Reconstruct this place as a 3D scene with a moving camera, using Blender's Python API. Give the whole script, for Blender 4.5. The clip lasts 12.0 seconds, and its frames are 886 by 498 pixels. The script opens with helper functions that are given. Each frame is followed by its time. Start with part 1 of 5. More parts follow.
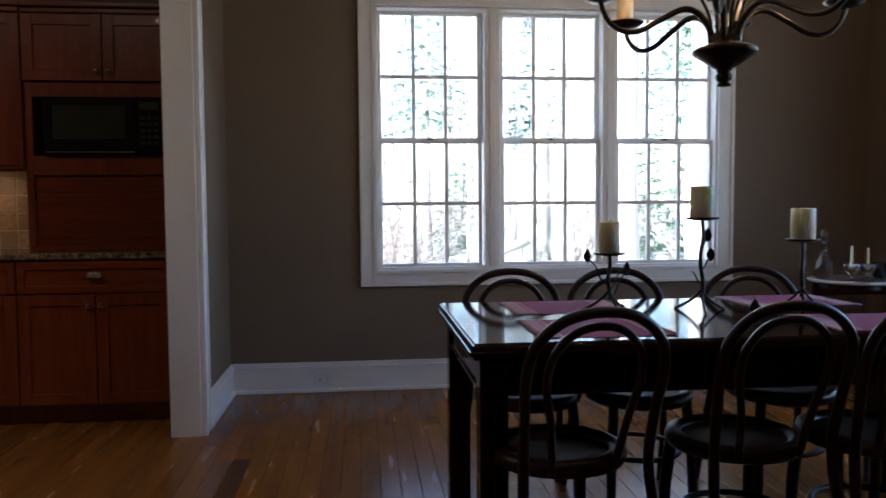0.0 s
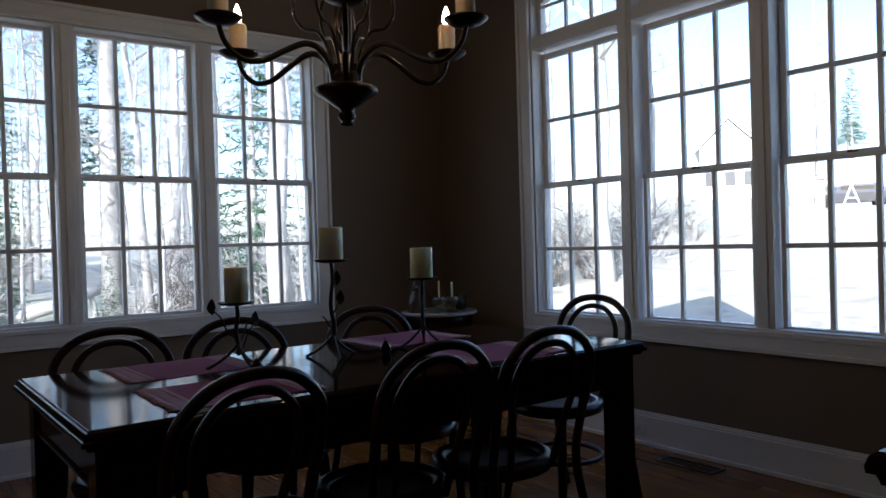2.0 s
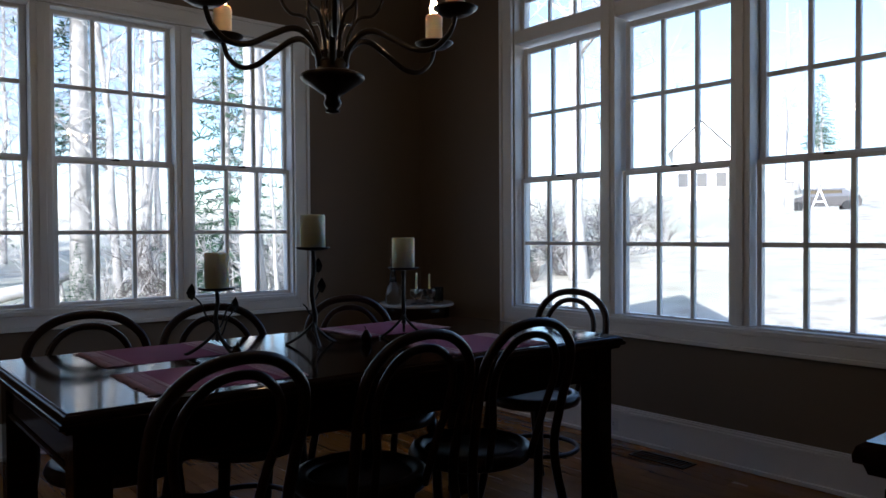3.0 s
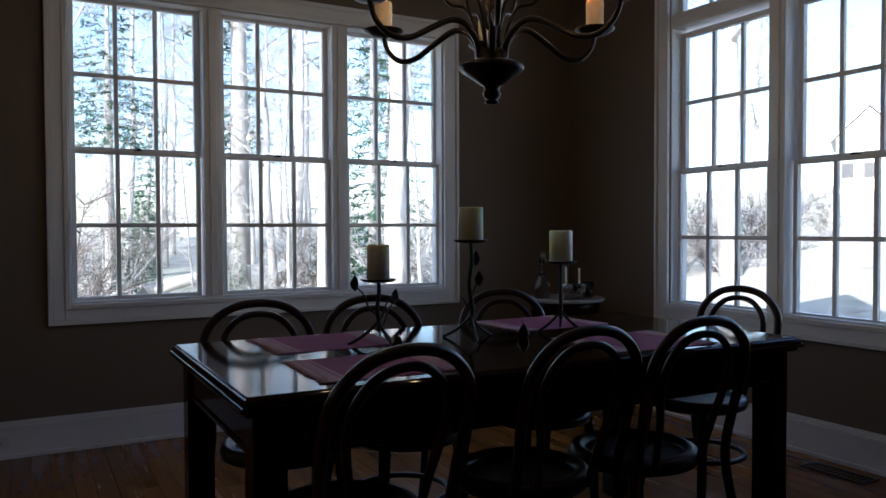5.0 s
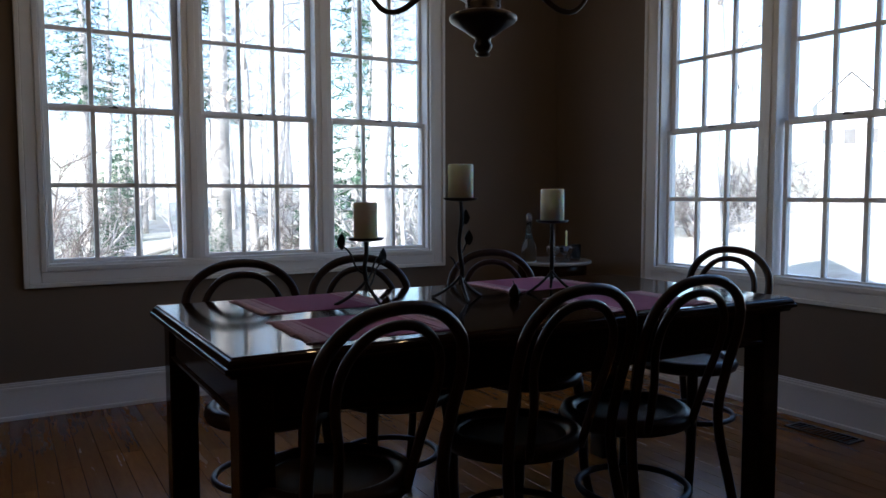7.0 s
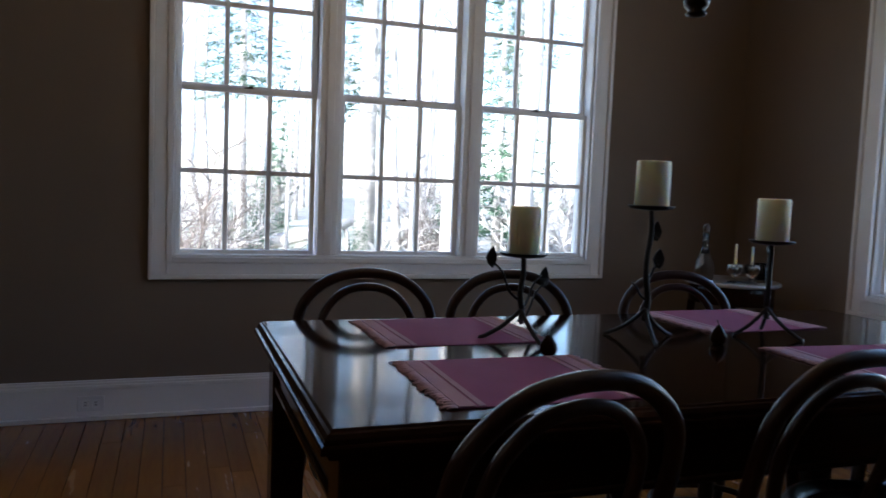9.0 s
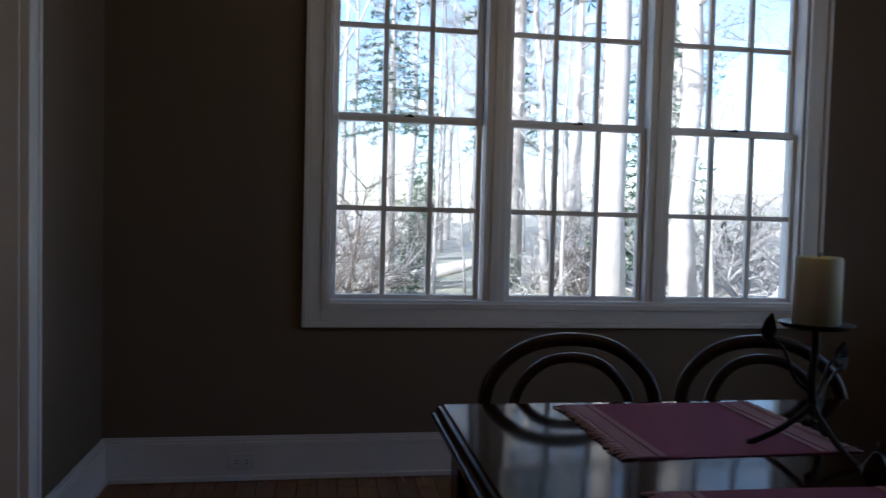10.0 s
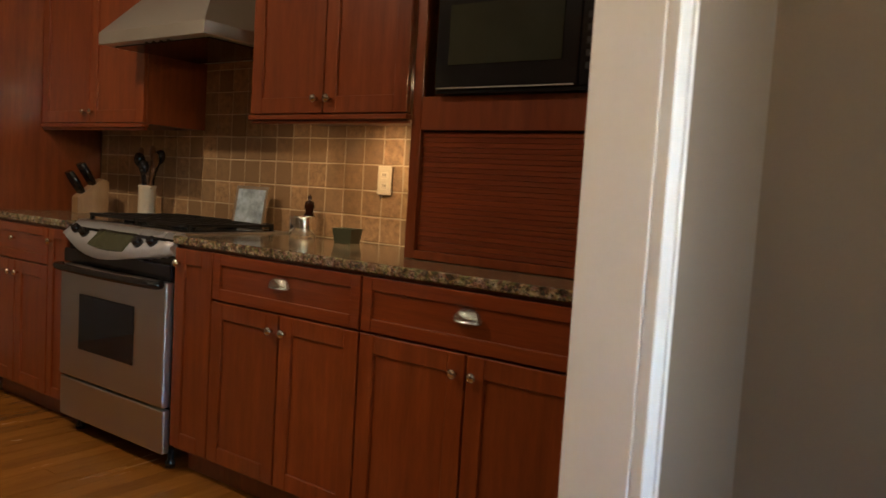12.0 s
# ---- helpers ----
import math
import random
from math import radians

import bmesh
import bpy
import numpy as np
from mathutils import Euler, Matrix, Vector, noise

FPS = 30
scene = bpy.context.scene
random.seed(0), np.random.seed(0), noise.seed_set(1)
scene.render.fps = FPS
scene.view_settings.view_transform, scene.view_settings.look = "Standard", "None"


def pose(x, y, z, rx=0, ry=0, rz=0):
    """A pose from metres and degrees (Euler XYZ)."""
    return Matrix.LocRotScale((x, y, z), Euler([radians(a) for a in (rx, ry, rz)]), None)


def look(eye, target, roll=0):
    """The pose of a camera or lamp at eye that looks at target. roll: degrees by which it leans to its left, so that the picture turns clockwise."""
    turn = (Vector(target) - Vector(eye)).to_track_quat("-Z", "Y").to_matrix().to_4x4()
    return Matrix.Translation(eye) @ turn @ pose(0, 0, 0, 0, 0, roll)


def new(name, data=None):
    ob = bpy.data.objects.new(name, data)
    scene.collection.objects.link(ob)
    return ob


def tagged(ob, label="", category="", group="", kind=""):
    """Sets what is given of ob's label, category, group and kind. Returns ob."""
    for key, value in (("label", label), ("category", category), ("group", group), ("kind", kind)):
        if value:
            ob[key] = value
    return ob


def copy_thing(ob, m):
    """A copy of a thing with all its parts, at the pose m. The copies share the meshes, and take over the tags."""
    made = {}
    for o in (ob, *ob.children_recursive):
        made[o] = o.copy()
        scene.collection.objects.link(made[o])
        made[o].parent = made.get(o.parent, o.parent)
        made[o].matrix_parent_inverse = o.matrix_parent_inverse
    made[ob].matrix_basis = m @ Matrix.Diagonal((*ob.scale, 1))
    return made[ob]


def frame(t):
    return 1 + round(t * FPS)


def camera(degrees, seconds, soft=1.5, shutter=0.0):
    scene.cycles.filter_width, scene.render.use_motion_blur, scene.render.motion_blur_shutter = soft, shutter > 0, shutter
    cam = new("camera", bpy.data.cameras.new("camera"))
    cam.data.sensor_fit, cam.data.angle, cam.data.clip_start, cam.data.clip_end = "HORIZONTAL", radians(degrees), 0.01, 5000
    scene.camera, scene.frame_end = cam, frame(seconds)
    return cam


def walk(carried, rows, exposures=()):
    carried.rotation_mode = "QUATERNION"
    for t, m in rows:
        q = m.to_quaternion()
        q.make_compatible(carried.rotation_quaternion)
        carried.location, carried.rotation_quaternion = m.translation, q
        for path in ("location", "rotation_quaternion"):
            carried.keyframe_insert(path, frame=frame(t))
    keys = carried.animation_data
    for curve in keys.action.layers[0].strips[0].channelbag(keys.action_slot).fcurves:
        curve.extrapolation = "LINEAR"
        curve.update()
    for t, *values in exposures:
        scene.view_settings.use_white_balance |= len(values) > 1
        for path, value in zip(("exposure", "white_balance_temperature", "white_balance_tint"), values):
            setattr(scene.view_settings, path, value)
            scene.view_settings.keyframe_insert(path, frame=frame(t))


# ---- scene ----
cam = camera(60.67, 12.0, shutter=0.2)
PATH = [
    (0, (-0.210, 0.276, 1.147), (-0.003, 2.262, 1.034), -0.4),
    (0.5, (-0.215, 0.278, 1.172), (0.310, 2.205, 1.067), 0.5),
    (1, (-0.185, 0.444, 1.151), (0.680, 2.246, 1.127), 0.5),
    (1.5, (-0.254, 0.512, 1.151), (0.850, 2.179, 1.104), -0.3),
    (2, (-0.279, 0.561, 1.154), (0.935, 2.151, 1.132), -1.7),
    (2.5, (-0.293, 0.541, 1.152), (0.988, 2.077, 1.128), -1.0),
    (2.7, (-0.300, 0.560, 1.146), (0.985, 2.091, 1.115), -0.5),
    (4.3, (-0.307, 0.624, 1.137), (0.756, 2.317, 1.076), -1.8),
    (4.5, (-0.325, 0.646, 1.139), (0.699, 2.363, 1.080), -1.7),
    (5, (-0.333, 0.658, 1.138), (0.635, 2.408, 1.085), -0.2),
    (5.5, (-0.332, 0.662, 1.126), (0.629, 2.413, 1.023), 1.3),
    (6, (-0.333, 0.654, 1.121), (0.666, 2.380, 0.965), 1.3),
    (6.5, (-0.336, 0.668, 1.116), (0.668, 2.392, 0.975), -0.1),
    (6.7, (-0.333, 0.690, 1.114), (0.677, 2.410, 0.975), 0.0),
    (8.3, (-0.165, 1.003, 1.109), (0.751, 2.772, 0.930), -0.4),
    (8.5, (-0.140, 1.073, 1.118), (0.745, 2.859, 0.944), 0.2),
    (9, (-0.133, 1.251, 1.122), (0.543, 3.126, 0.964), 2.3),
    (9.5, (-0.130, 1.508, 1.124), (0.343, 3.444, 0.962), 2.0),
    (10, (-0.150, 1.735, 1.139), (0.164, 3.708, 1.051), 1.5),
    (10.5, (-0.230, 1.890, 1.141), (-0.327, 3.883, 1.002), 1.4),
    (11, (-0.140, 2.270, 1.118), (-0.747, 4.172, 0.991), 2.1),
    (11.5, (-0.240, 2.462, 1.137), (-1.182, 4.219, 0.967), 2.6),
    (12, (-0.498, 2.687, 1.142), (-1.655, 4.312, 0.988), 3.5),
]
EXPOSURES = ((0.0, 2.95, 5450, 17), (0.6, 2.05, 5450, 17), (1.5, 1.65, 5400, 17), (2.0, 1.55, 5350, 17), (2.7, 1.46, 5350, 17), (4.5, 1.58, 5400, 17), (6.5, 1.8, 5400, 17), (9.0, 2.45, 5450, 17), (9.7, 1.7, 5400, 17), (10.5, 1.35, 5450, 17), (11.0, 2.65, 5500, 14), (11.5, 4.2, 5800, 12), (12.0, 4.64, 6550, 12))
walk(cam, [(t, look(eye, target, roll)) for t, eye, target, roll in PATH], EXPOSURES)

# ---- world, sun ----
SUN_TO = Vector((0.85, 0.53, -0.44)).normalized()
world = bpy.data.worlds.new("world")
scene.world = world
world.use_nodes = True
wn = world.node_tree.nodes
sky = wn.new("ShaderNodeTexSky")
sky.sky_type, sky.sun_disc = "NISHITA", False
sky.sun_elevation = math.asin(-SUN_TO.z)
sky.sun_rotation = math.atan2(-SUN_TO.x, -SUN_TO.y)
world.node_tree.links.new(sky.outputs[0], wn["Background"].inputs[0])
wn["Background"].inputs[1].default_value = 0.15
sun = new("sun", bpy.data.lights.new("sun", "SUN"))
sun.data.energy, sun.data.angle, sun.data.color = 5.0, radians(0.5), (1.0, 0.93, 0.82)
sun.matrix_world = look(tuple(-50 * SUN_TO), (0, 0, 0))


# ---- materials ----
def nodes_of(name):
    m = bpy.data.materials.new(name)
    m.use_nodes = True
    return m, m.node_tree.nodes, m.node_tree.links, m.node_tree.nodes["Principled BSDF"]


def coords(n, l, stretch=(1, 1, 1)):
    """Object coordinates, shifted by the object's own random number, scaled."""
    tc, oi = n.new("ShaderNodeTexCoord"), n.new("ShaderNodeObjectInfo")
    mul, add, mp = n.new("ShaderNodeMath"), n.new("ShaderNodeVectorMath"), n.new("ShaderNodeMapping")
    mul.operation, mul.inputs[1].default_value = "MULTIPLY", 37.0
    l.new(oi.outputs["Random"], mul.inputs[0])
    l.new(tc.outputs["Object"], add.inputs[0])
    l.new(mul.outputs[0], add.inputs[1])
    l.new(add.outputs[0], mp.inputs[0])
    mp.inputs["Scale"].default_value = stretch
    return mp.outputs[0], oi.outputs["Random"]


def noise_at(n, l, vec, scale, detail=4, rough=0.55):
    t = n.new("ShaderNodeTexNoise")
    t.inputs["Scale"].default_value, t.inputs["Detail"].default_value, t.inputs["Roughness"].default_value = scale, detail, rough
    l.new(vec, t.inputs["Vector"])
    return t.outputs[0]


def ramp(n, l, fac, stops):
    r = n.new("ShaderNodeValToRGB")
    e = r.color_ramp.elements
    while len(e) < len(stops):
        e.new(0.5)
    for el, (p, c) in zip(e, stops):
        el.position, el.color = p, (*c, 1)
    l.new(fac, r.inputs[0])
    return r.outputs[0]


def blend(n, l, fac, a, b, mode="MIX"):
    m = n.new("ShaderNodeMix")
    m.data_type, m.blend_type = "RGBA", mode
    for sock, v in ((m.inputs[0], fac), (m.inputs[6], a), (m.inputs[7], b)):
        if hasattr(v, "links"):
            l.new(v, sock)
        elif isinstance(v, (int, float)):
            sock.default_value = v
        else:
            sock.default_value = (*v, 1)
    return m.outputs[2]


def bumped(n, l, bs, height, strength, dist=0.002):
    b = n.new("ShaderNodeBump")
    b.inputs["Strength"].default_value, b.inputs["Distance"].default_value = strength, dist
    l.new(height, b.inputs["Height"])
    l.new(b.outputs[0], bs.inputs["Normal"])


def plain(name, base, rough=0.5, metal=0.0, vary=0.12, scale=6.0, fine=90.0, bump=0.15, dist=0.001, coat=0.0, per_object=0.0):
    """A surface of one colour with soft stains, fine grain and uneven gloss."""
    m, n, l, bs = nodes_of(name)
    vec, rnd = coords(n, l)
    big, small = noise_at(n, l, vec, scale), noise_at(n, l, vec, fine, 3)
    lo, hi = tuple(c * (1 - vary) for c in base), tuple(min(1, c * (1 + vary)) for c in base)
    col = ramp(n, l, big, ((0.3, lo), (0.7, hi)))
    col = blend(n, l, 0.25, col, ramp(n, l, small, ((0.35, lo), (0.65, hi))))
    if per_object:
        dark = tuple(c * (1 - per_object) for c in base)
        col = blend(n, l, rnd, col, dark)
    l.new(col, bs.inputs["Base Color"])
    rr = n.new("ShaderNodeMapRange")
    rr.inputs[3].default_value, rr.inputs[4].default_value = max(0.02, rough * 0.85), min(1, rough * 1.15)
    l.new(big, rr.inputs[0])
    l.new(rr.outputs[0], bs.inputs["Roughness"])
    bs.inputs["Metallic"].default_value = metal
    bs.inputs["Coat Weight"].default_value = coat
    if bump:
        bumped(n, l, bs, small, bump, dist)
    return m


def wood(name, dark, light, rough=0.35, stretch=(1, 12, 12), scale=5.0, coat=0.0, per_object=0.35, bump=0.12, island=False):
    """Grained wood; the grain runs along the axis with the small stretch."""
    m, n, l, bs = nodes_of(name)
    vec, rnd = coords(n, l, stretch)
    if island:
        geo, add, fr = n.new("ShaderNodeNewGeometry"), n.new("ShaderNodeMath"), n.new("ShaderNodeMath")
        fr.operation = "FRACT"
        l.new(geo.outputs["Random Per Island"], add.inputs[0])
        l.new(rnd, add.inputs[1])
        l.new(add.outputs[0], fr.inputs[0])
        rnd = fr.outputs[0]
    g1, g2 = noise_at(n, l, vec, scale, 6, 0.6), noise_at(n, l, vec, scale * 6, 4, 0.7)
    col = ramp(n, l, g1, ((0.3, dark), (0.55, tuple((a + b) / 2 for a, b in zip(dark, light))), (0.75, light)))
    col = blend(n, l, 0.3, col, ramp(n, l, g2, ((0.35, dark), (0.65, light))))
    tint = ramp(n, l, rnd, ((0.0, (1 - per_object,) * 3), (1.0, (1.0, 1.0, 1.0))))
    col = blend(n, l, 1.0, col, tint, "MULTIPLY")
    l.new(col, bs.inputs["Base Color"])
    rr = n.new("ShaderNodeMapRange")
    rr.inputs[3].default_value, rr.inputs[4].default_value = rough * 0.8, min(1, rough * 1.25)
    l.new(g1, rr.inputs[0])
    l.new(rr.outputs[0], bs.inputs["Roughness"])
    bs.inputs["Coat Weight"].default_value, bs.inputs["Coat Roughness"].default_value = coat, 0.05
    bumped(n, l, bs, g2, bump, 0.0008)
    return m


def glowing(name, colour, strength):
    m, n, l, bs = nodes_of(name)
    bs.inputs["Base Color"].default_value = (*colour, 1)
    bs.inputs["Emission Color"].default_value = (*colour, 1)
    bs.inputs["Emission Strength"].default_value = strength
    return m


def granite(name):
    m, n, l, bs = nodes_of(name)
    vec, _ = coords(n, l)
    a, b = noise_at(n, l, vec, 45, 5, 0.7), noise_at(n, l, vec, 130, 3, 0.6)
    v = n.new("ShaderNodeTexVoronoi")
    v.inputs["Scale"].default_value = 95
    l.new(vec, v.inputs["Vector"])
    col = ramp(n, l, a, ((0.36, (0.02, 0.016, 0.012)), (0.48, (0.17, 0.12, 0.07)), (0.58, (0.33, 0.26, 0.17)), (0.72, (0.5, 0.44, 0.34))))
    col = blend(n, l, ramp(n, l, b, ((0.5, (0, 0, 0)), (0.62, (1, 1, 1)))), col, (0.06, 0.05, 0.04))
    col = blend(n, l, 0.25, col, v.outputs["Color"], "SOFT_LIGHT")
    l.new(col, bs.inputs["Base Color"])
    bs.inputs["Roughness"].default_value = 0.12
    return m


def window_glass(name):
    m, n, l, bs = nodes_of(name)
    n.remove(bs)
    lw, pw, ad, tr, gl, mx = (n.new("ShaderNode" + k) for k in ("LayerWeight", "Math", "Math", "BsdfTransparent", "BsdfGlossy", "MixShader"))
    pw.operation, pw.inputs[1].default_value = "POWER", 4.0
    ad.operation, ad.inputs[1].default_value, ad.inputs[2].default_value = "MULTIPLY_ADD", 0.8, 0.04
    gl.inputs["Roughness"].default_value = 0.02
    tr.inputs[0].default_value = (0.95, 0.97, 0.96, 1)
    l.new(lw.outputs["Facing"], pw.inputs[0])
    l.new(pw.outputs[0], ad.inputs[0])
    l.new(ad.outputs[0], mx.inputs[0])
    l.new(tr.outputs[0], mx.inputs[1])
    l.new(gl.outputs[0], mx.inputs[2])
    l.new(mx.outputs[0], n["Material Output"].inputs[0])
    return m


def weave(name, a, b, scale, rough=0.8, bump=0.6, relief=0.0008):
    """Two sets of threads crossing at right angles."""
    m, n, l, bs = nodes_of(name)
    vec, _ = coords(n, l)
    out = []
    for axis in ("X", "Y"):
        w = n.new("ShaderNodeTexWave")
        w.bands_direction = axis
        w.inputs["Scale"].default_value, w.inputs["Distortion"].default_value = scale, 0.4
        l.new(vec, w.inputs["Vector"])
        out.append(w.outputs["Fac"])
    mx = n.new("ShaderNodeMath")
    mx.operation = "MULTIPLY"
    l.new(out[0], mx.inputs[0])
    l.new(out[1], mx.inputs[1])
    big = noise_at(n, l, vec, 14)
    col = blend(n, l, mx.outputs[0], a, b)
    col = blend(n, l, 0.25, col, ramp(n, l, big, ((0.3, a), (0.7, b))))
    l.new(col, bs.inputs["Base Color"])
    bs.inputs["Roughness"].default_value = rough
    bumped(n, l, bs, mx.outputs[0], bump, relief)
    return m


def ground_material(name):
    m, n, l, bs = nodes_of(name)
    vec, _ = coords(n, l)
    big, mid, small = noise_at(n, l, vec, 0.12, 4), noise_at(n, l, vec, 1.4, 5), noise_at(n, l, vec, 14, 4)
    col = ramp(n, l, mid, ((0.3, (0.24, 0.2, 0.14)), (0.5, (0.53, 0.48, 0.39)), (0.75, (0.62, 0.58, 0.49))))
    col = blend(n, l, ramp(n, l, big, ((0.45, (0, 0, 0)), (0.62, (1, 1, 1)))), col, (0.42, 0.42, 0.29))
    col = blend(n, l, 0.35, col, ramp(n, l, small, ((0.3, (0.24, 0.2, 0.13)), (0.7, (0.58, 0.53, 0.43)))))
    l.new(col, bs.inputs["Base Color"])
    bs.inputs["Roughness"].default_value = 0.95
    bumped(n, l, bs, small, 0.6, 0.03)
    return m


M_WALL = plain("taupe_wall_paint", (0.174, 0.129, 0.090), 0.75, vary=0.05, scale=1.5, fine=160, bump=0.2)
M_WHITE = plain("white_trim_paint", (0.78, 0.77, 0.76), 0.38, vary=0.03, scale=3, fine=70, bump=0.06)
M_CEIL = plain("white_ceiling_paint", (0.72, 0.71, 0.68), 0.9, vary=0.03, scale=2, fine=120)
M_OAK = wood("oak_floorboard", (0.20, 0.072, 0.012), (0.335, 0.14, 0.027), 0.25, (7, 0.8, 7), 2.2, coat=0.04, per_object=0.30, bump=0.03, island=True)
M_OAKDARK = wood("dark_oak_floorboard", (0.07, 0.024, 0.006), (0.13, 0.045, 0.012), 0.22, (7, 0.8, 7), 2.2, coat=0.05, per_object=0.1, bump=0.03)
M_GAP = plain("dark_floor_joint", (0.05, 0.022, 0.008), 0.8)
M_TABLE = wood("dark_mahogany", (0.012, 0.005, 0.003), (0.030, 0.011, 0.0055), 0.085, (1, 10, 10), 3.5, coat=0.0, per_object=0.0, bump=0.03)
M_TABLE.node_tree.nodes["Principled BSDF"].inputs["Specular IOR Level"].default_value = 0.085
M_CHAIR = wood("dark_bentwood", (0.014, 0.006, 0.004), (0.045, 0.018, 0.010), 0.30, (6, 6, 1), 6, coat=0.08, per_object=0.15, bump=0.05)
M_CHAIR.node_tree.nodes["Principled BSDF"].inputs["Specular IOR Level"].default_value = 0.25
M_CANE = weave("woven_cane", (0.10, 0.065, 0.035), (0.02, 0.012, 0.008), 45, 0.6)
M_CHERRY = wood("cherry_cabinet_wood", (0.130, 0.022, 0.005), (0.285, 0.066, 0.015), 0.30, (9, 9, 0.8), 3.2, coat=0.5, per_object=0.22, bump=0.05)
M_CHERRY_H = wood("cherry_cabinet_wood_level", (0.125, 0.019, 0.0045), (0.260, 0.058, 0.013), 0.30, (0.8, 9, 14), 3.2, coat=0.5, per_object=0.22, bump=0.05)
M_DARKGAP = plain("shadow_gap_brown", (0.03, 0.012, 0.007), 0.7)
M_STEEL = plain("brushed_steel", (0.52, 0.51, 0.50), 0.34, 1.0, vary=0.06, scale=2, fine=200, bump=0.08)
# range panel steel: the window's bluish reflection is put into the base colour
M_SHEENSTEEL = plain("steel_painted_sheen", (0.44, 0.45, 0.48), 0.28, 0.25, vary=0.05, scale=3, fine=200, bump=0.04)
# hood's copy of the steel, lightened in place of light it fails to reflect
M_HOOD = plain("lightened_hood_steel", (0.60, 0.59, 0.56), 0.42, 0.95, vary=0.08, scale=2, fine=220, bump=0.08)
M_CHROME = plain("polished_nickel", (0.82, 0.80, 0.76), 0.14, 1.0, vary=0.04, bump=0.0)
M_BLACK = plain("black_enamel", (0.008, 0.008, 0.009), 0.16, vary=0.1, bump=0.02)
M_BLACKGLASS = plain("black_glass", (0.006, 0.006, 0.007), 0.05, vary=0.05, bump=0.0)
# microwave door glass, its grey-green tone painted for a reflected bright opening
M_REFLECTGLASS = plain("oven_glass_painted_reflection", (0.030, 0.034, 0.024), 0.07, vary=0.15, scale=8, fine=300, bump=0.0)
M_IRON = plain("black_wrought_iron", (0.012, 0.011, 0.010), 0.42, 0.3, vary=0.3, fine=60, bump=0.35)
M_BRONZE = plain("dark_bronze_lamp_metal", (0.03, 0.022, 0.016), 0.3, 0.85, vary=0.3, fine=50, bump=0.2)
M_WAX = plain("ivory_candle_wax", (0.78, 0.79, 0.58), 0.5, vary=0.04, scale=10, bump=0.08)
M_WAX.node_tree.nodes["Principled BSDF"].inputs["Subsurface Weight"].default_value = 0.8
M_WAX.node_tree.nodes["Principled BSDF"].inputs["Subsurface Radius"].default_value = (0.02, 0.014, 0.007)
M_WAX.node_tree.nodes["Principled BSDF"].inputs["Subsurface Scale"].default_value = 0.9
M_SLEEVE = plain("cream_candle_sleeve", (0.76, 0.60, 0.41), 0.5, vary=0.08, scale=14, bump=0.1)
M_SLEEVE.node_tree.nodes["Principled BSDF"].inputs["Subsurface Weight"].default_value = 0.6
M_SLEEVE.node_tree.nodes["Principled BSDF"].inputs["Subsurface Radius"].default_value = (0.016, 0.010, 0.005)
M_SLEEVE.node_tree.nodes["Principled BSDF"].inputs["Subsurface Scale"].default_value = 1.0
M_FLAME = glowing("lit_bulb", (1.0, 0.66, 0.30), 26)
M_PINK = weave("rose_cotton", (0.36, 0.095, 0.20), (0.26, 0.06, 0.135), 140, 0.9)
M_PINKPALE = weave("pale_striped_cotton", (0.56, 0.36, 0.42), (0.38, 0.14, 0.21), 110, 0.9)
M_FRINGE = plain("rose_cotton_fringe", (0.62, 0.40, 0.46), 0.95, vary=0.3, fine=200)
M_PANE = window_glass("window_glass")
M_GRANITE = granite("brown_granite")
M_TILE = plain("tumbled_travertine", (0.36, 0.215, 0.108), 0.55, vary=0.5, scale=34, fine=150, bump=0.5, dist=0.0015, per_object=0.36)
M_GROUT = plain("sandy_grout", (0.57, 0.44, 0.29), 0.9, vary=0.1, fine=180, bump=0.4)
M_IVORY = plain("ivory_plastic", (0.66, 0.58, 0.42), 0.4, vary=0.03, bump=0.0)
M_WHITEPLASTIC = plain("white_plastic", (0.72, 0.72, 0.72), 0.4, vary=0.03, bump=0.0)
M_MARBLE = plain("grey_marble", (0.45, 0.44, 0.43), 0.2, vary=0.2, scale=9, bump=0.0)
M_GLASSWARE = plain("clear_glassware", (0.8, 0.85, 0.85), 0.03, vary=0.0, bump=0.0)
M_GLASSWARE.node_tree.nodes["Principled BSDF"].inputs["Transmission Weight"].default_value = 1.0
M_SIDING = plain("pale_house_siding", (0.68, 0.66, 0.62), 0.8, vary=0.06, scale=1)
M_ROOF = plain("grey_roof_shingle", (0.10, 0.10, 0.11), 0.9, vary=0.25, scale=2, fine=20, bump=0.5, dist=0.01)
M_GROUND = ground_material("winter_lawn")
M_TWIG = plain("dark_brush_twigs", (0.15, 0.125, 0.11), 0.95, vary=0.4, scale=2, fine=20, bump=0.0, per_object=0.5)
M_BARK = plain("grey_brown_bark", (0.56, 0.53, 0.50), 0.95, vary=0.35, scale=3, fine=30, bump=0.8, dist=0.02, per_object=0.4)
M_NEEDLE = plain("evergreen_needles", (0.050, 0.105, 0.058), 0.8, vary=0.4, scale=1.5, fine=9, bump=0.0, per_object=0.3)
M_FARROOF = plain("snow_dusted_roof", (0.74, 0.75, 0.77), 0.9, vary=0.2, scale=2, fine=20, bump=0.4, dist=0.01)
M_FARPANE = plain("dim_far_window", (0.06, 0.065, 0.075), 0.15, vary=0.2, bump=0.0)
M_CAR = plain("dark_car_paint", (0.03, 0.032, 0.04), 0.25, 0.2, vary=0.05, bump=0.0)
M_TYRE = plain("black_rubber", (0.015, 0.015, 0.015), 0.8)
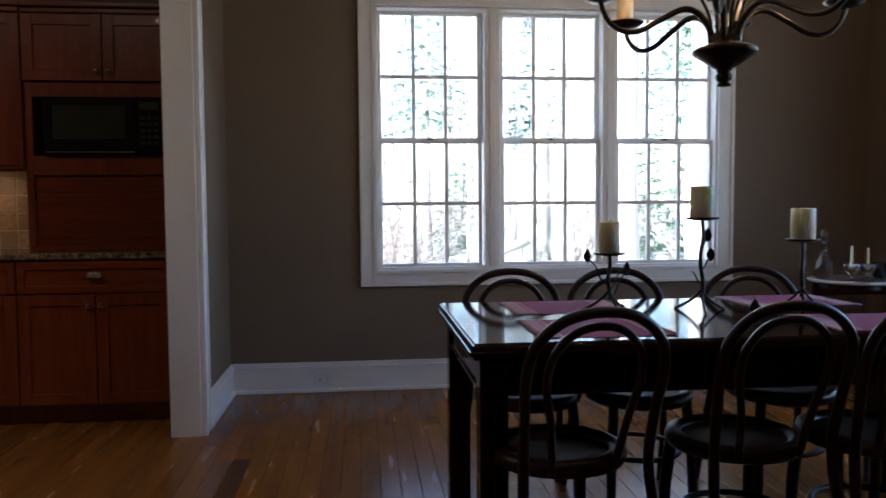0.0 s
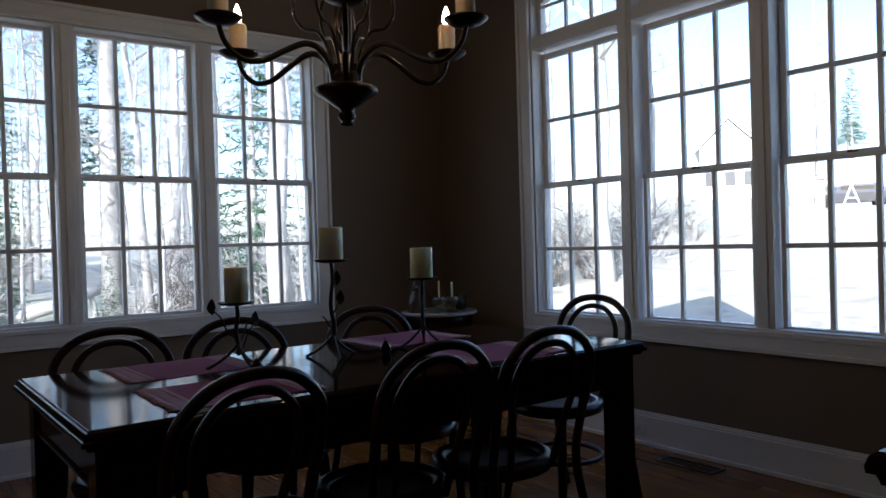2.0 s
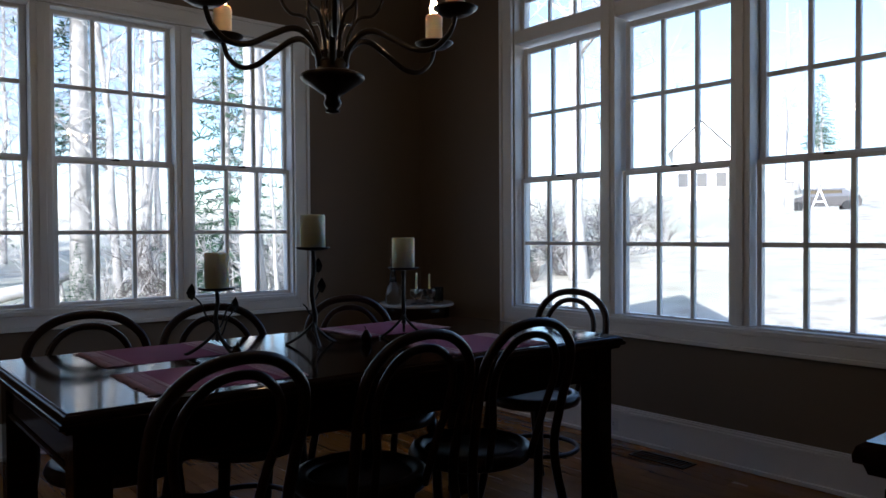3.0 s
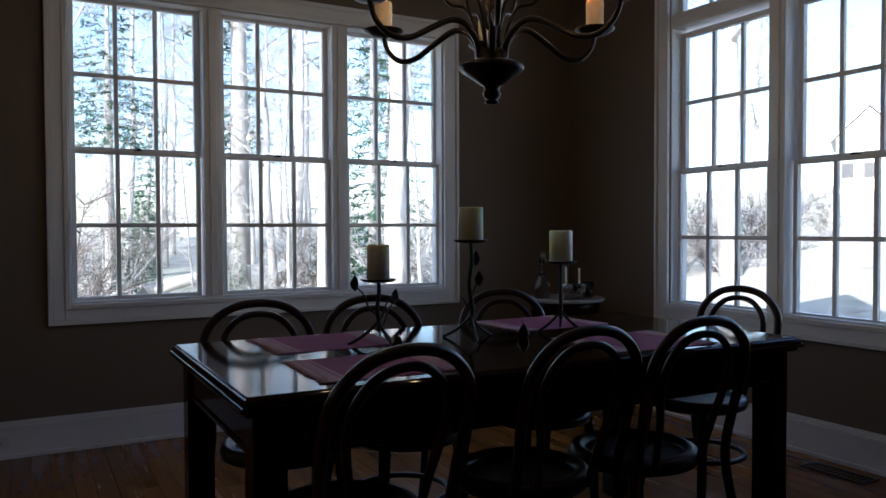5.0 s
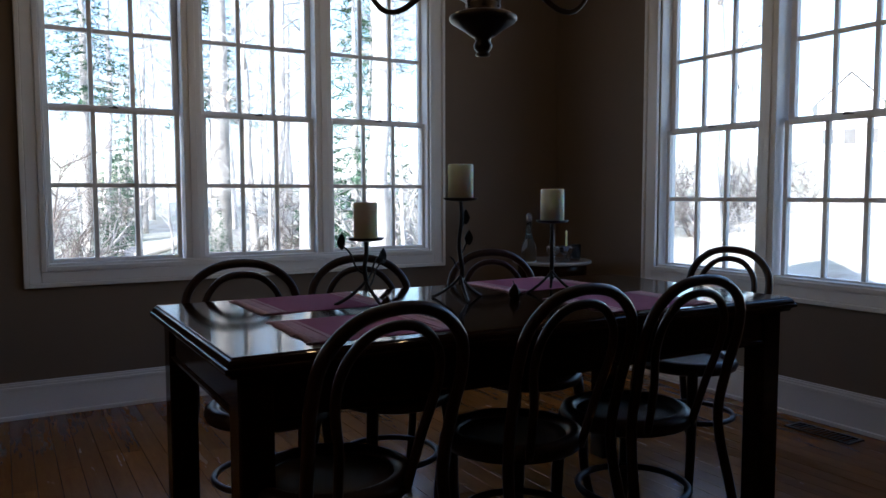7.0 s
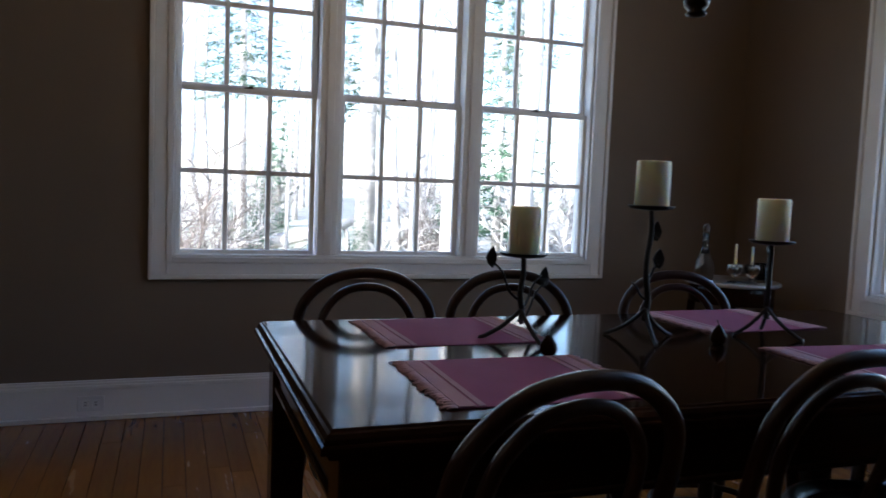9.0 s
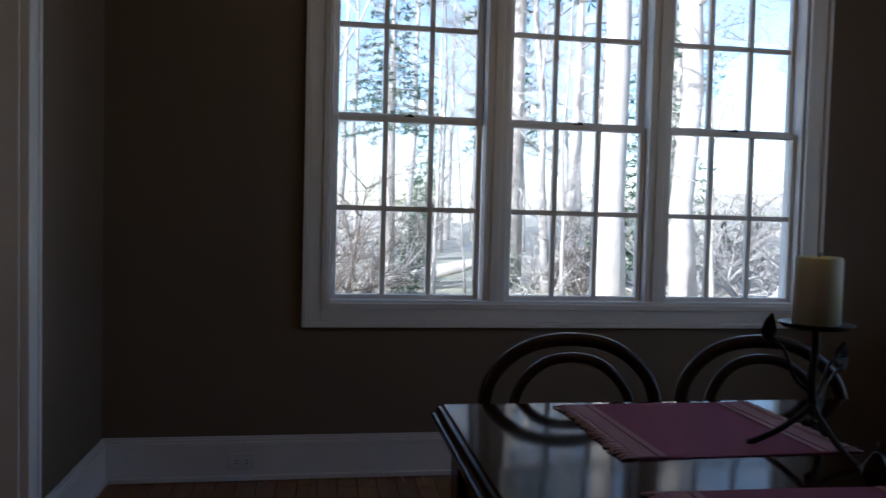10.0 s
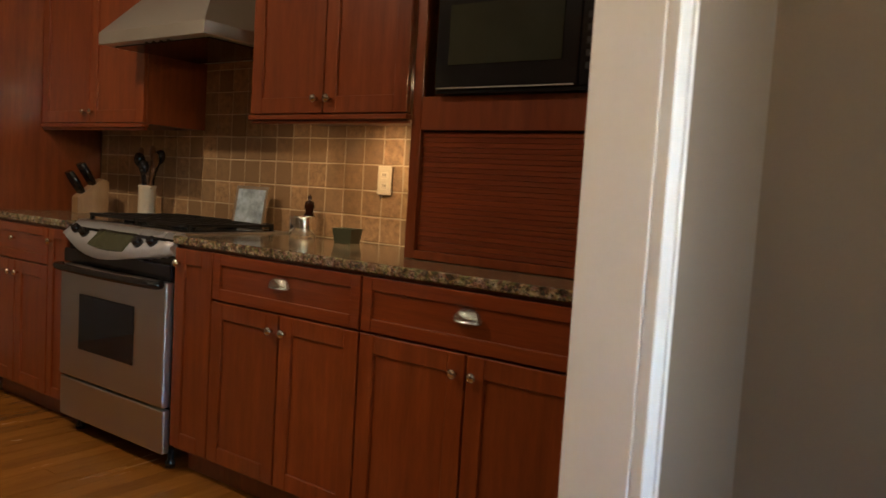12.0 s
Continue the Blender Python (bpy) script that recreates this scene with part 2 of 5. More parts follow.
M_CROCK = plain("cream_stoneware", (0.6, 0.53, 0.42), 0.35, vary=0.08, bump=0.05)
M_BLOCK = wood("pale_maple", (0.24, 0.13, 0.055), (0.37, 0.22, 0.10), 0.45, (8, 8, 1), 4, per_object=0.1)
M_SPOON = wood("brown_spoon_wood", (0.12, 0.05, 0.02), (0.25, 0.12, 0.05), 0.5, (8, 8, 1), 4)
M_GREEN = plain("dark_green_ceramic", (0.05, 0.06, 0.04), 0.3, vary=0.2, bump=0.05)
M_PICTURE = plain("blue_grey_picture", (0.36, 0.44, 0.52), 0.06, vary=0.6, scale=14, fine=40, bump=0.0)
M_DISPLAY = plain("grey_green_display", (0.05, 0.055, 0.032), 0.12, vary=0.1, bump=0.0)


# ---- mesh helpers ----
def quadface(bm, vs, smooth=False):
    f = bm.faces.new(vs)
    f.smooth = smooth
    return f


def box(bm, lo, hi, bev=0.0, seg=1):
    """An upright box from corner to corner, with bevelled edges if asked."""
    x0, y0, z0 = lo
    x1, y1, z1 = hi
    v = [bm.verts.new(p) for p in ((x0, y0, z0), (x1, y0, z0), (x1, y1, z0), (x0, y1, z0), (x0, y0, z1), (x1, y0, z1), (x1, y1, z1), (x0, y1, z1))]
    fs = [bm.faces.new([v[i] for i in q]) for q in ((0, 3, 2, 1), (4, 5, 6, 7), (0, 1, 5, 4), (1, 2, 6, 5), (2, 3, 7, 6), (3, 0, 4, 7))]
    if bev:
        es = list({e for f in fs for e in f.edges})
        bmesh.ops.bevel(bm, geom=es, offset=bev, segments=seg, affect="EDGES", profile=0.5)
    return bm


def stacked(bm, x0, x1, y0, y1, rows):
    """A rectangular slab with a moulded edge: rows of inset and height from below upwards."""
    rings = [[bm.verts.new(p) for p in ((x0 + i, y0 + i, z), (x1 - i, y0 + i, z), (x1 - i, y1 - i, z), (x0 + i, y1 - i, z))] for i, z in rows]
    for a, b in zip(rings, rings[1:]):
        for k in range(4):
            bm.faces.new((a[k], a[(k + 1) % 4], b[(k + 1) % 4], b[k]))
    bm.faces.new(rings[-1])
    bm.faces.new(list(reversed(rings[0])))
    return bm


def tube(bm, pts, radii, sides=8, closed=False):
    """A round bar swept along points; radii is one number or one for each point."""
    pts = [Vector(p) for p in pts]
    if not isinstance(radii, (list, tuple)):
        radii = [radii] * len(pts)
    count = len(pts)
    tans = []
    for i in range(count):
        a = pts[i - 1] if (i or closed) else pts[0]
        b = pts[(i + 1) % count] if (i < count - 1 or closed) else pts[-1]
        tans.append((b - a).normalized())
    ref = Vector((0, 0, 1)) if abs(tans[0].z) < 0.9 else Vector((1, 0, 0))
    u = (ref - tans[0] * ref.dot(tans[0])).normalized()
    rings = []
    for p, t, r in zip(pts, tans, radii):
        u = (u - t * u.dot(t)).normalized()
        w = t.cross(u)
        rings.append([bm.verts.new(p + (u * math.cos(a) + w * math.sin(a)) * r) for a in (2 * math.pi * k / sides for k in range(sides))])
    for i in range(count if closed else count - 1):
        a, b = rings[i], rings[(i + 1) % count]
        for k in range(sides):
            quadface(bm, (a[k], a[(k + 1) % sides], b[(k + 1) % sides], b[k]), True)
    if not closed:
        bm.faces.new(list(reversed(rings[0])))
        bm.faces.new(rings[-1])
    return bm


def lathe(bm, profile, sides=20, at=(0, 0, 0)):
    """A turned body: profile is rows of radius and height from below upwards."""
    c = Vector(at)
    rings = [[bm.verts.new(c + Vector((r * math.cos(a), r * math.sin(a), z))) for a in (2 * math.pi * k / sides for k in range(sides))] for r, z in profile]
    for a, b in zip(rings, rings[1:]):
        for k in range(sides):
            quadface(bm, (a[k], a[(k + 1) % sides], b[(k + 1) % sides], b[k]), True)
    bm.faces.new(list(reversed(rings[0])))
    bm.faces.new(rings[-1])
    return bm


def smooth_path(keys, steps=6):
    """A curve through key points."""
    k = [Vector(p) for p in keys]
    out = []
    for i in range(len(k) - 1):
        a, b, c, d = k[max(i - 1, 0)], k[i], k[i + 1], k[min(i + 2, len(k) - 1)]
        for s in range(steps):
            t = s / steps
            out.append(0.5 * (2 * b + (c - a) * t + (2 * a - 5 * b + 4 * c - d) * t * t + (3 * b - a - 3 * c + d) * t ** 3))
    return out + [k[-1]]


def mesh_of(name, bm, material):
    bmesh.ops.recalc_face_normals(bm, faces=bm.faces)
    me = bpy.data.meshes.new(name)
    bm.to_mesh(me)
    bm.free()
    me.materials.append(material)
    return me


def part(name, bm, material, parent=None, label=""):
    ob = new(name, bm if isinstance(bm, bpy.types.Mesh) else mesh_of(name, bm, material))
    ob.parent = parent
    if label:
        tagged(ob, label)
    return ob


def thing(name, label, category, at=(0, 0, 0), turn=0.0, group="", kind=""):
    ob = new(name)
    ob.matrix_world = pose(*at, 0, 0, turn)
    return tagged(ob, label, category, group, kind)


def B(*boxes, bev=0.0, seg=1):
    bm = bmesh.new()
    for lo, hi in boxes:
        box(bm, lo, hi, bev, seg)
    return bm


def structure(name, bm, material, label, category):
    return tagged(part(name, bm, material), label, category, kind="structure")


# ---- the shell: walls, ceiling ----
NY, EX, WX, SY, TOP = 5.0, 3.112, -1.035, -1.7, 3.05
KW = -5.3
NX = ((-0.092, 0.516), (0.683, 1.281), (1.434, 2.043))
EY = ((3.983, 3.375), (3.192, 2.577), (2.407, 1.79))
N_OPEN = (-0.128, 2.073)
E_OPEN = (1.75, 4.03)
N_Z = (0.756, 0.787, 1.560, 2.343, 2.376)
E_Z = (0.679, 0.701, 1.484, 2.288, 2.321)
E_TOP = 2.86

structure("wall_north", B(
    ((KW, NY, -0.9), (N_OPEN[0], NY + 0.14, TOP)), ((N_OPEN[1], NY, -0.9), (EX + 0.14, NY + 0.14, TOP)),
    ((N_OPEN[0], NY, -0.9), (N_OPEN[1], NY + 0.14, N_Z[0])), ((N_OPEN[0], NY, N_Z[4]), (N_OPEN[1], NY + 0.14, TOP))),
    M_WALL, "taupe painted plaster wall round a triple window", "wall")
structure("wall_east", B(
    ((EX, SY, -0.9), (EX + 0.14, E_OPEN[0], TOP)), ((EX, E_OPEN[1], -0.9), (EX + 0.14, NY, TOP)),
    ((EX, E_OPEN[0], -0.9), (EX + 0.14, E_OPEN[1], E_Z[0])), ((EX, E_OPEN[0], E_TOP), (EX + 0.14, E_OPEN[1], TOP))),
    M_WALL, "taupe painted plaster wall round a tall triple window", "wall")
structure("wall_south", B(((KW, SY - 0.2, -0.9), (EX + 0.2, SY, TOP))), M_WALL, "plain taupe painted wall", "wall")
structure("wall_west", B(((KW - 0.2, SY - 0.2, -0.9), (KW, NY + 0.2, TOP))), M_WALL, "plain taupe painted kitchen wall", "wall")
JY = 4.140
PX = WX - 0.143
structure("wall_partition", B(((PX, JY, 0), (WX, NY, TOP)), ((PX, 0.2, 2.62), (WX, JY, TOP)), ((PX, SY, 0), (WX, 0.2, TOP))),
    M_WALL, "taupe wall stub between dining room and kitchen", "wall")
structure("ceiling", B(((KW - 0.2, SY - 0.2, TOP), (EX + 0.2, NY + 0.2, TOP + 0.12))), M_CEIL, "flat white painted ceiling", "ceiling")
roof = structure("roof", stacked(bmesh.new(), KW - 0.5, EX + 0.5, SY - 0.5, NY + 0.5, ((0.0, TOP + 0.12), (0.0, TOP + 0.2), (2.4, TOP + 0.75))), M_ROOF, "unseen grey shingled roof with a gable added to shade the lawn", "roof")
# unseen gable, added and sized to throw a triangular shadow on the lawn
bm = bmesh.new()
gable = [[bm.verts.new((x, y, z)) for y, z in ((1.75, TOP + 0.2), (4.85, TOP + 0.2), (3.3, 5.2))] for x in (-1.5, EX + 0.3)]
bm.faces.new(gable[0])
bm.faces.new(list(reversed(gable[1])))
for k in range(3):
    bm.faces.new((gable[0][k], gable[0][(k + 1) % 3], gable[1][(k + 1) % 3], gable[1][k]))
part("gable", bm, M_ROOF, roof)

# cased opening towards the kitchen
jamb = structure("trim_opening", B(((PX - 0.004, JY - 0.018, 0), (WX + 0.004, JY, 2.62)), ((PX - 0.004, 0.2, 0), (WX + 0.004, 0.218, 2.62)),
    ((PX - 0.004, 0.218, 2.602), (WX + 0.004, JY - 0.018, 2.62)), bev=0.002), M_WHITE, "white painted jambs of the wide cased opening", "trim")


def casing_profile(bm, y0, y1, z0, z1, x, out):
    """An upright fluted casing board on a wall at x; out: +1 or -1, the way it stands proud."""
    w = y1 - y0
    for a, b, d in ((0.0, 0.16, 0.028), (0.16, 0.24, 0.018), (0.24, 0.76, 0.022), (0.76, 0.84, 0.016), (0.84, 1.0, 0.026)):
        xs = sorted((x, x + out * d))
        box(bm, (xs[0], y0 + w * a, z0), (xs[1], y0 + w * b, z1), 0.003)
    return bm


part("casing", casing_profile(bmesh.new(), JY - 0.012, JY + 0.098, 0, 2.70, WX + 0.004, 1), M_WHITE, jamb, "white fluted door casing")
part("casing", casing_profile(bmesh.new(), 0.125, 0.212, 0, 2.70, WX, 1), M_WHITE, jamb, "white fluted door casing")
part("head_casing", B(((WX, 0.212, 2.61), (WX + 0.025, JY - 0.012, 2.70)), bev=0.004), M_WHITE, jamb)


def baseboard(a, b, normal, lift=0.0):
    """A tall baseboard with a moulded cap along the wall from a to b (x, y), standing proud along normal."""
    bm = bmesh.new()
    for z0, z1, d in ((0.0, 0.145, 0.018), (0.145, 0.162, 0.024), (0.162, 0.174, 0.016), (0.174, 0.184, 0.010), (0.0, 0.02, 0.032)):
        p = (a[0] + normal[0] * d, a[1] + normal[1] * d)
        xs = (min(a[0], b[0], p[0]), max(a[0], b[0], p[0]))
        ys = (min(a[1], b[1], p[1]), max(a[1], b[1], p[1]))
        box(bm, (xs[0], ys[0], z0), (xs[1], ys[1], z1 + lift), 0.002)
    return structure("baseboard", bm, M_WHITE, "tall white painted baseboard with a moulded cap", "baseboard")


baseboard((WX, NY), (EX, NY), (0, -1), 0.0007)
baseboard((WX, JY + 0.0985), (WX, NY), (1, 0))
baseboard((EX, SY), (EX, NY), (-1, 0))
baseboard((WX, SY), (EX, SY), (0, 1))


# ---- windows ----
def sash(bm, u0, u1, z0, z1, d, flip, cols=3, rows=2, rail=0.035, bar=0.023):
    """Frame and bars of one sash round the glass u0..u1, z0..z1; d is the depth of its middle. flip: the window faces x, not y."""
    def b(ua, ub, za, zb, t, bev=0.003):
        lo, hi = ((d - t, ua, za), (d + t, ub, zb)) if flip else ((ua, d - t, za), (ub, d + t, zb))
        box(bm, lo, hi, bev)
    b(u0 - rail, u0, z0 - rail, z1 + rail, 0.018)
    b(u1, u1 + rail, z0 - rail, z1 + rail, 0.018)
    b(u0, u1, z0 - rail, z0, 0.018)
    b(u0, u1, z1, z1 + rail, 0.018)
    for k in range(1, cols):
        u = u0 + (u1 - u0) * k / cols
        b(u - bar / 2, u + bar / 2, z0, z1, 0.012, 0.002)
    for k in range(1, rows):
        z = z0 + (z1 - z0) * k / rows
        b(u0, u1, z - bar / 2, z + bar / 2, 0.010, 0.002)
    return bm


def arched_transom(w, us, a, b, z0, top, wall, B2):
    """A low row of panes with an eyebrow arch over all units; the window faces x."""
    row, mid, half, rise = 0.160, (a + b) / 2, (b - a) / 2, 0.12
    d = wall + 0.07

    def arch(u):
        return z0 + row + 0.022 + rise * (1 - ((u - mid) / half) ** 2)
    for u0, u1 in us:
        third = (u1 - u0) / 3
        bm = B2((u0 - 0.033, u0, d - 0.018, d + 0.018, z0 - 0.033, top - 0.012), (u1, u1 + 0.033, d - 0.018, d + 0.018, z0 - 0.033, top - 0.012), (u0, u1, d - 0.018, d + 0.018, z0 - 0.033, z0),
                (u0, u1, d - 0.010, d + 0.010, z0 + row, z0 + row + 0.018), *[(u0 + third * k - 0.009, u0 + third * k + 0.009, d - 0.012, d + 0.012, z0, arch(u0 + third * k) + 0.01) for k in (1, 2)])
        s = part("transom_sash", bm, M_WHITE, w, "white arched transom sash")
        bm = bmesh.new()
        n = 10
        cols = [[bm.verts.new((x, u, z)) for x in (d - 0.02, d + 0.02) for z in (arch(u), top - 0.012)] for u in (u0 + (u1 - u0) * k / n for k in range(n + 1))]
        for p, q in zip(cols, cols[1:]):
            for k, m in ((0, 1), (1, 3), (3, 2), (2, 0)):
                bm.faces.new((p[k], p[m], q[m], q[k]))
        bm.faces.new([cols[0][k] for k in (0, 2, 3, 1)])
        bm.faces.new([cols[-1][k] for k in (0, 1, 3, 2)])
        part("arch_head", bm, M_WHITE, s)
        for k in range(3):
            c = u0 + third * (k + 0.5)
            for za, zb in ((z0, z0 + row), (z0 + row + 0.018, max(arch(c - third / 2), arch(c + third / 2)) + 0.01)):
                p = part("pane", B(((-0.002, -third / 2, (za - zb) / 2), (0.002, third / 2, (zb - za) / 2))), M_PANE, s)
                p.location = (d, c, (za + zb) / 2)
                p.visible_shadow = False


def window(name, units, open_u, heights, wall, flip, top, label, transom):
    OZ0, GZ0, GZM, GZ1, OZ1 = heights
    w = thing(name, label, "window", kind="structure")

    def B2(*rows, bev=0.003):
        bm = bmesh.new()
        for ua, ub, da, db, za, zb in rows:
            lo, hi = ((da, ua, za), (db, ub, zb)) if flip else ((ua, da, za), (ub, db, zb))
            box(bm, lo, hi, bev)
        return bm
    a, b = open_u
    cw = 0.105
    # casing with a back band and an inner bead, all round
    rows = []
    for o0, o1, d in ((0.0, 0.022, 0.030), (0.022, 0.078, 0.018), (0.078, cw, 0.024)):
        zt = top + cw
        da, db = wall - d, wall
        rows += [(a - cw + o0, a - cw + o1, da, db, OZ0 - cw + o0, zt - o0), (b + cw - o1, b + cw - o0, da, db, OZ0 - cw + o0, zt - o0),
                 (a - cw + o1, b + cw - o1, da, db, OZ0 - cw + o0, OZ0 - cw + o1), (a - cw + o1, b + cw - o1, da, db, zt - o1, zt - o0)]
    part("casing", B2(*rows), M_WHITE, w, "white moulded window casing")
    # lining of the opening and the posts between the units
    part("lining", B2((a, a + 0.012, wall, wall + 0.135, OZ0, top), (b - 0.012, b, wall, wall + 0.135, OZ0, top), (a + 0.012, b - 0.012, wall, wall + 0.135, top - 0.012, top)), M_WHITE, w)
    part("window_sill", B2((a + 0.012, b - 0.012, wall - 0.008, wall + 0.17, OZ0 - 0.004, OZ0 + 0.012)), M_WHITE, w)
    us = sorted(tuple(sorted(u)) for u in units)
    for (p0, p1), (q0, q1) in zip(us, us[1:]):
        m = (p1 + q0) / 2
        part("mullion", B2((m - 0.05, m + 0.05, wall - 0.004, wall + 0.13, OZ0 + 0.012, top - 0.012), (m - 0.02, m + 0.02, wall - 0.012, wall - 0.004, OZ0 + 0.012, top - 0.012)), M_WHITE, w, "white window post")
    if transom:
        arched_transom(w, us, a, b, OZ1 + 0.123, top, wall, B2)
        part("transom_bar", B2(*[(max(a + 0.012, u0 - 0.05), min(b - 0.012, u1 + 0.05), wall + 0.002, wall + 0.15, OZ1 + 0.02, OZ1 + 0.10) for u0, u1 in us]), M_WHITE, w)
    for u0, u1 in us:
        rows = [("lower_sash", GZ0, GZM - 0.02, 0.06, 2), ("upper_sash", GZM + 0.02, GZ1, 0.10, 2)]
        for nm, z0, z1, dep, nrow in rows:
            d = wall + dep
            s = part(nm, sash(bmesh.new(), u0, u1, z0, z1, d, flip, 3, nrow, 0.033 if nm != "lower_sash" else 0.024), M_WHITE, w)
            pw, ph = (u1 - u0) / 3, (z1 - z0) / nrow
            me = mesh_of("pane", B(((-0.002, -pw / 2, -ph / 2), (0.002, pw / 2, ph / 2)) if flip else ((-pw / 2, -0.002, -ph / 2), (pw / 2, 0.002, ph / 2))), M_PANE)
            for i in range(3):
                for j in range(nrow):
                    p = part("pane", me, M_PANE, s)
                    u, z = u0 + pw * (i + 0.5), z0 + ph * (j + 0.5)
                    p.location = (d, u, z) if flip else (u, d, z)
                    p.visible_shadow = False
        mid = (u0 + u1) / 2
        lock = B2((mid - 0.022, mid + 0.022, wall + 0.04, wall + 0.06, GZM + 0.004, GZM + 0.010), (mid - 0.006, mid + 0.016, wall + 0.035, wall + 0.05, GZM + 0.010, GZM + 0.015), bev=0.001)
        part("sash_lock", lock, M_BRONZE, w, "dark sash lock")
    return w


window("window_1", NX, N_OPEN, N_Z, NY, False, N_Z[4], "white triple sash window with grids facing bright woods", False)
window("window_2", EY, E_OPEN, E_Z, EX, True, E_TOP, "white triple sash window with transoms facing a sunny lawn", True)


# ---- dining table ----
TX0, TX1, TY0, TY1, TZ = 0.068, 1.945, 2.282, 3.195, 0.772


def dining_table():
    t = thing("dining_table", "dark polished mahogany dining table with moulded edge", "table", (0, 0, 0))
    bm = stacked(bmesh.new(), TX0, TX1, TY0, TY1, ((0.016, TZ - 0.046), (0.012, TZ - 0.036), (0.001, TZ - 0.033), (0.0, TZ - 0.030), (0.0, TZ - 0.024), (0.002, TZ - 0.021),
                                                   (0.006, TZ - 0.020), (0.007, TZ - 0.013), (0.012, TZ - 0.006), (0.017, TZ - 0.004), (0.019, TZ - 0.001), (0.021, TZ)))
    part("tabletop", bm, M_TABLE, t)
    a, z0, z1 = 0.035, 0.620, TZ - 0.044
    for nm, lo, hi in (("apron", (TX0 + a + 0.08, TY0 + a + 0.01, z0), (TX1 - a - 0.08, TY0 + a + 0.035, z1)), ("apron", (TX0 + a + 0.08, TY1 - a - 0.035, z0), (TX1 - a - 0.08, TY1 - a - 0.01, z1)),
                       ("apron", (TX0 + a + 0.01, TY0 + a + 0.08, z0), (TX0 + a + 0.035, TY1 - a - 0.08, z1)), ("apron", (TX1 - a - 0.035, TY0 + a + 0.08, z0), (TX1 - a - 0.01, TY1 - a - 0.08, z1))):
        bm = B((lo, hi), bev=0.002)
        box(bm, (lo[0] - 0.007, lo[1] - 0.007, z0 - 0.002) if hi[0] - lo[0] < 0.1 else (lo[0], lo[1] - 0.007, z0 - 0.002), (hi[0] + 0.007, hi[1], z0 + 0.014) if hi[0] - lo[0] < 0.1 else (hi[0], hi[1] + 0.007, z0 + 0.014), 0.004)
        part(nm, bm, M_TABLE, t)
    for x in (TX0 + a, TX1 - a - 0.08):
        for y in (TY0 + a, TY1 - a - 0.08):
            part("leg", B(((x, y, 0), (x + 0.08, y + 0.08, z1)), bev=0.005, seg=2), M_TABLE, t)
    return t


dining_table()


# ---- bentwood chairs ----
def bentwood_chair():
    c = thing("bentwood_chair", "dark bentwood chair with cane seat and double hoop back", "chair", group="chairs round the dining table")
    bm = bmesh.new()
    # seat rim, a rounded ring
    ring = [(0.172 * math.cos(a) * 1.03, 0.172 * math.sin(a) + 0.0, 0.455) for a in (2 * math.pi * k / 32 for k in range(32))]
    tube(bm, ring, 0.027, 8, True)
    part("seat_frame", bm, M_CHAIR, c)
    part("seat", lathe(bmesh.new(), ((0.165, 0.457), (0.166, 0.463), (0.10, 0.460), (0.02, 0.459)), 28), M_CANE, c, "woven cane seat panel")
    half = [(0.208, -0.30, 0.0), (0.200, -0.245, 0.22), (0.183, -0.20, 0.45), (0.188, -0.222, 0.61), (0.196, -0.250, 0.72), (0.178, -0.270, 0.812), (0.104, -0.281, 0.876), (0.0, -0.284, 0.895)]
    hoop = [(-x, y, z) for x, y, z in half] + [p for p in reversed(half[:-1])]
    pts = smooth_path(hoop, 5)
    part("back_hoop", tube(bmesh.new(), pts, [0.0150 if 0.1 < p.z else 0.014 for p in pts], 10), M_CHAIR, c)
    half = [(0.092, -0.175, 0.45), (0.110, -0.212, 0.59), (0.134, -0.238, 0.70), (0.124, -0.258, 0.782), (0.072, -0.270, 0.840), (0.0, -0.274, 0.857)]
    pts = smooth_path([(-x, y, z) for x, y, z in half] + [p for p in reversed(half[:-1])], 5)
    part("inner_hoop", tube(bmesh.new(), pts, 0.0118, 8), M_CHAIR, c)
    for s in (-1, 1):
        pts = smooth_path([(s * 0.135, 0.125, 0.45), (s * 0.148, 0.142, 0.28), (s * 0.152, 0.15, 0.12), (s * 0.165, 0.175, 0.0)], 4)
        part("front_leg", tube(bmesh.new(), pts, [0.021 - 0.0055 * k / (len(pts) - 1) for k in range(len(pts))], 8), M_CHAIR, c)
    ring = [(0.168 * math.cos(a), 0.165 * math.sin(a) - 0.035, 0.235) for a in (2 * math.pi * k / 28 for k in range(28))]
    part("stretcher_ring", tube(bmesh.new(), ring, 0.0105, 8, True), M_CHAIR, c)
    return c


chair = bentwood_chair()
chair.matrix_world = pose(0.33, 2.368, 0, 0, 0, 10) @ Matrix.Scale(0.985, 4)
for x, y, turn in ((0.885, 2.412, 5), (1.307, 2.41, 2), (0.385, 3.003, 182), (0.80, 2.978, 180), (1.35, 2.962, 177), (2.03, 2.825, 93)):
    copy_thing(chair, pose(x, y, 0, 0, 0, turn))


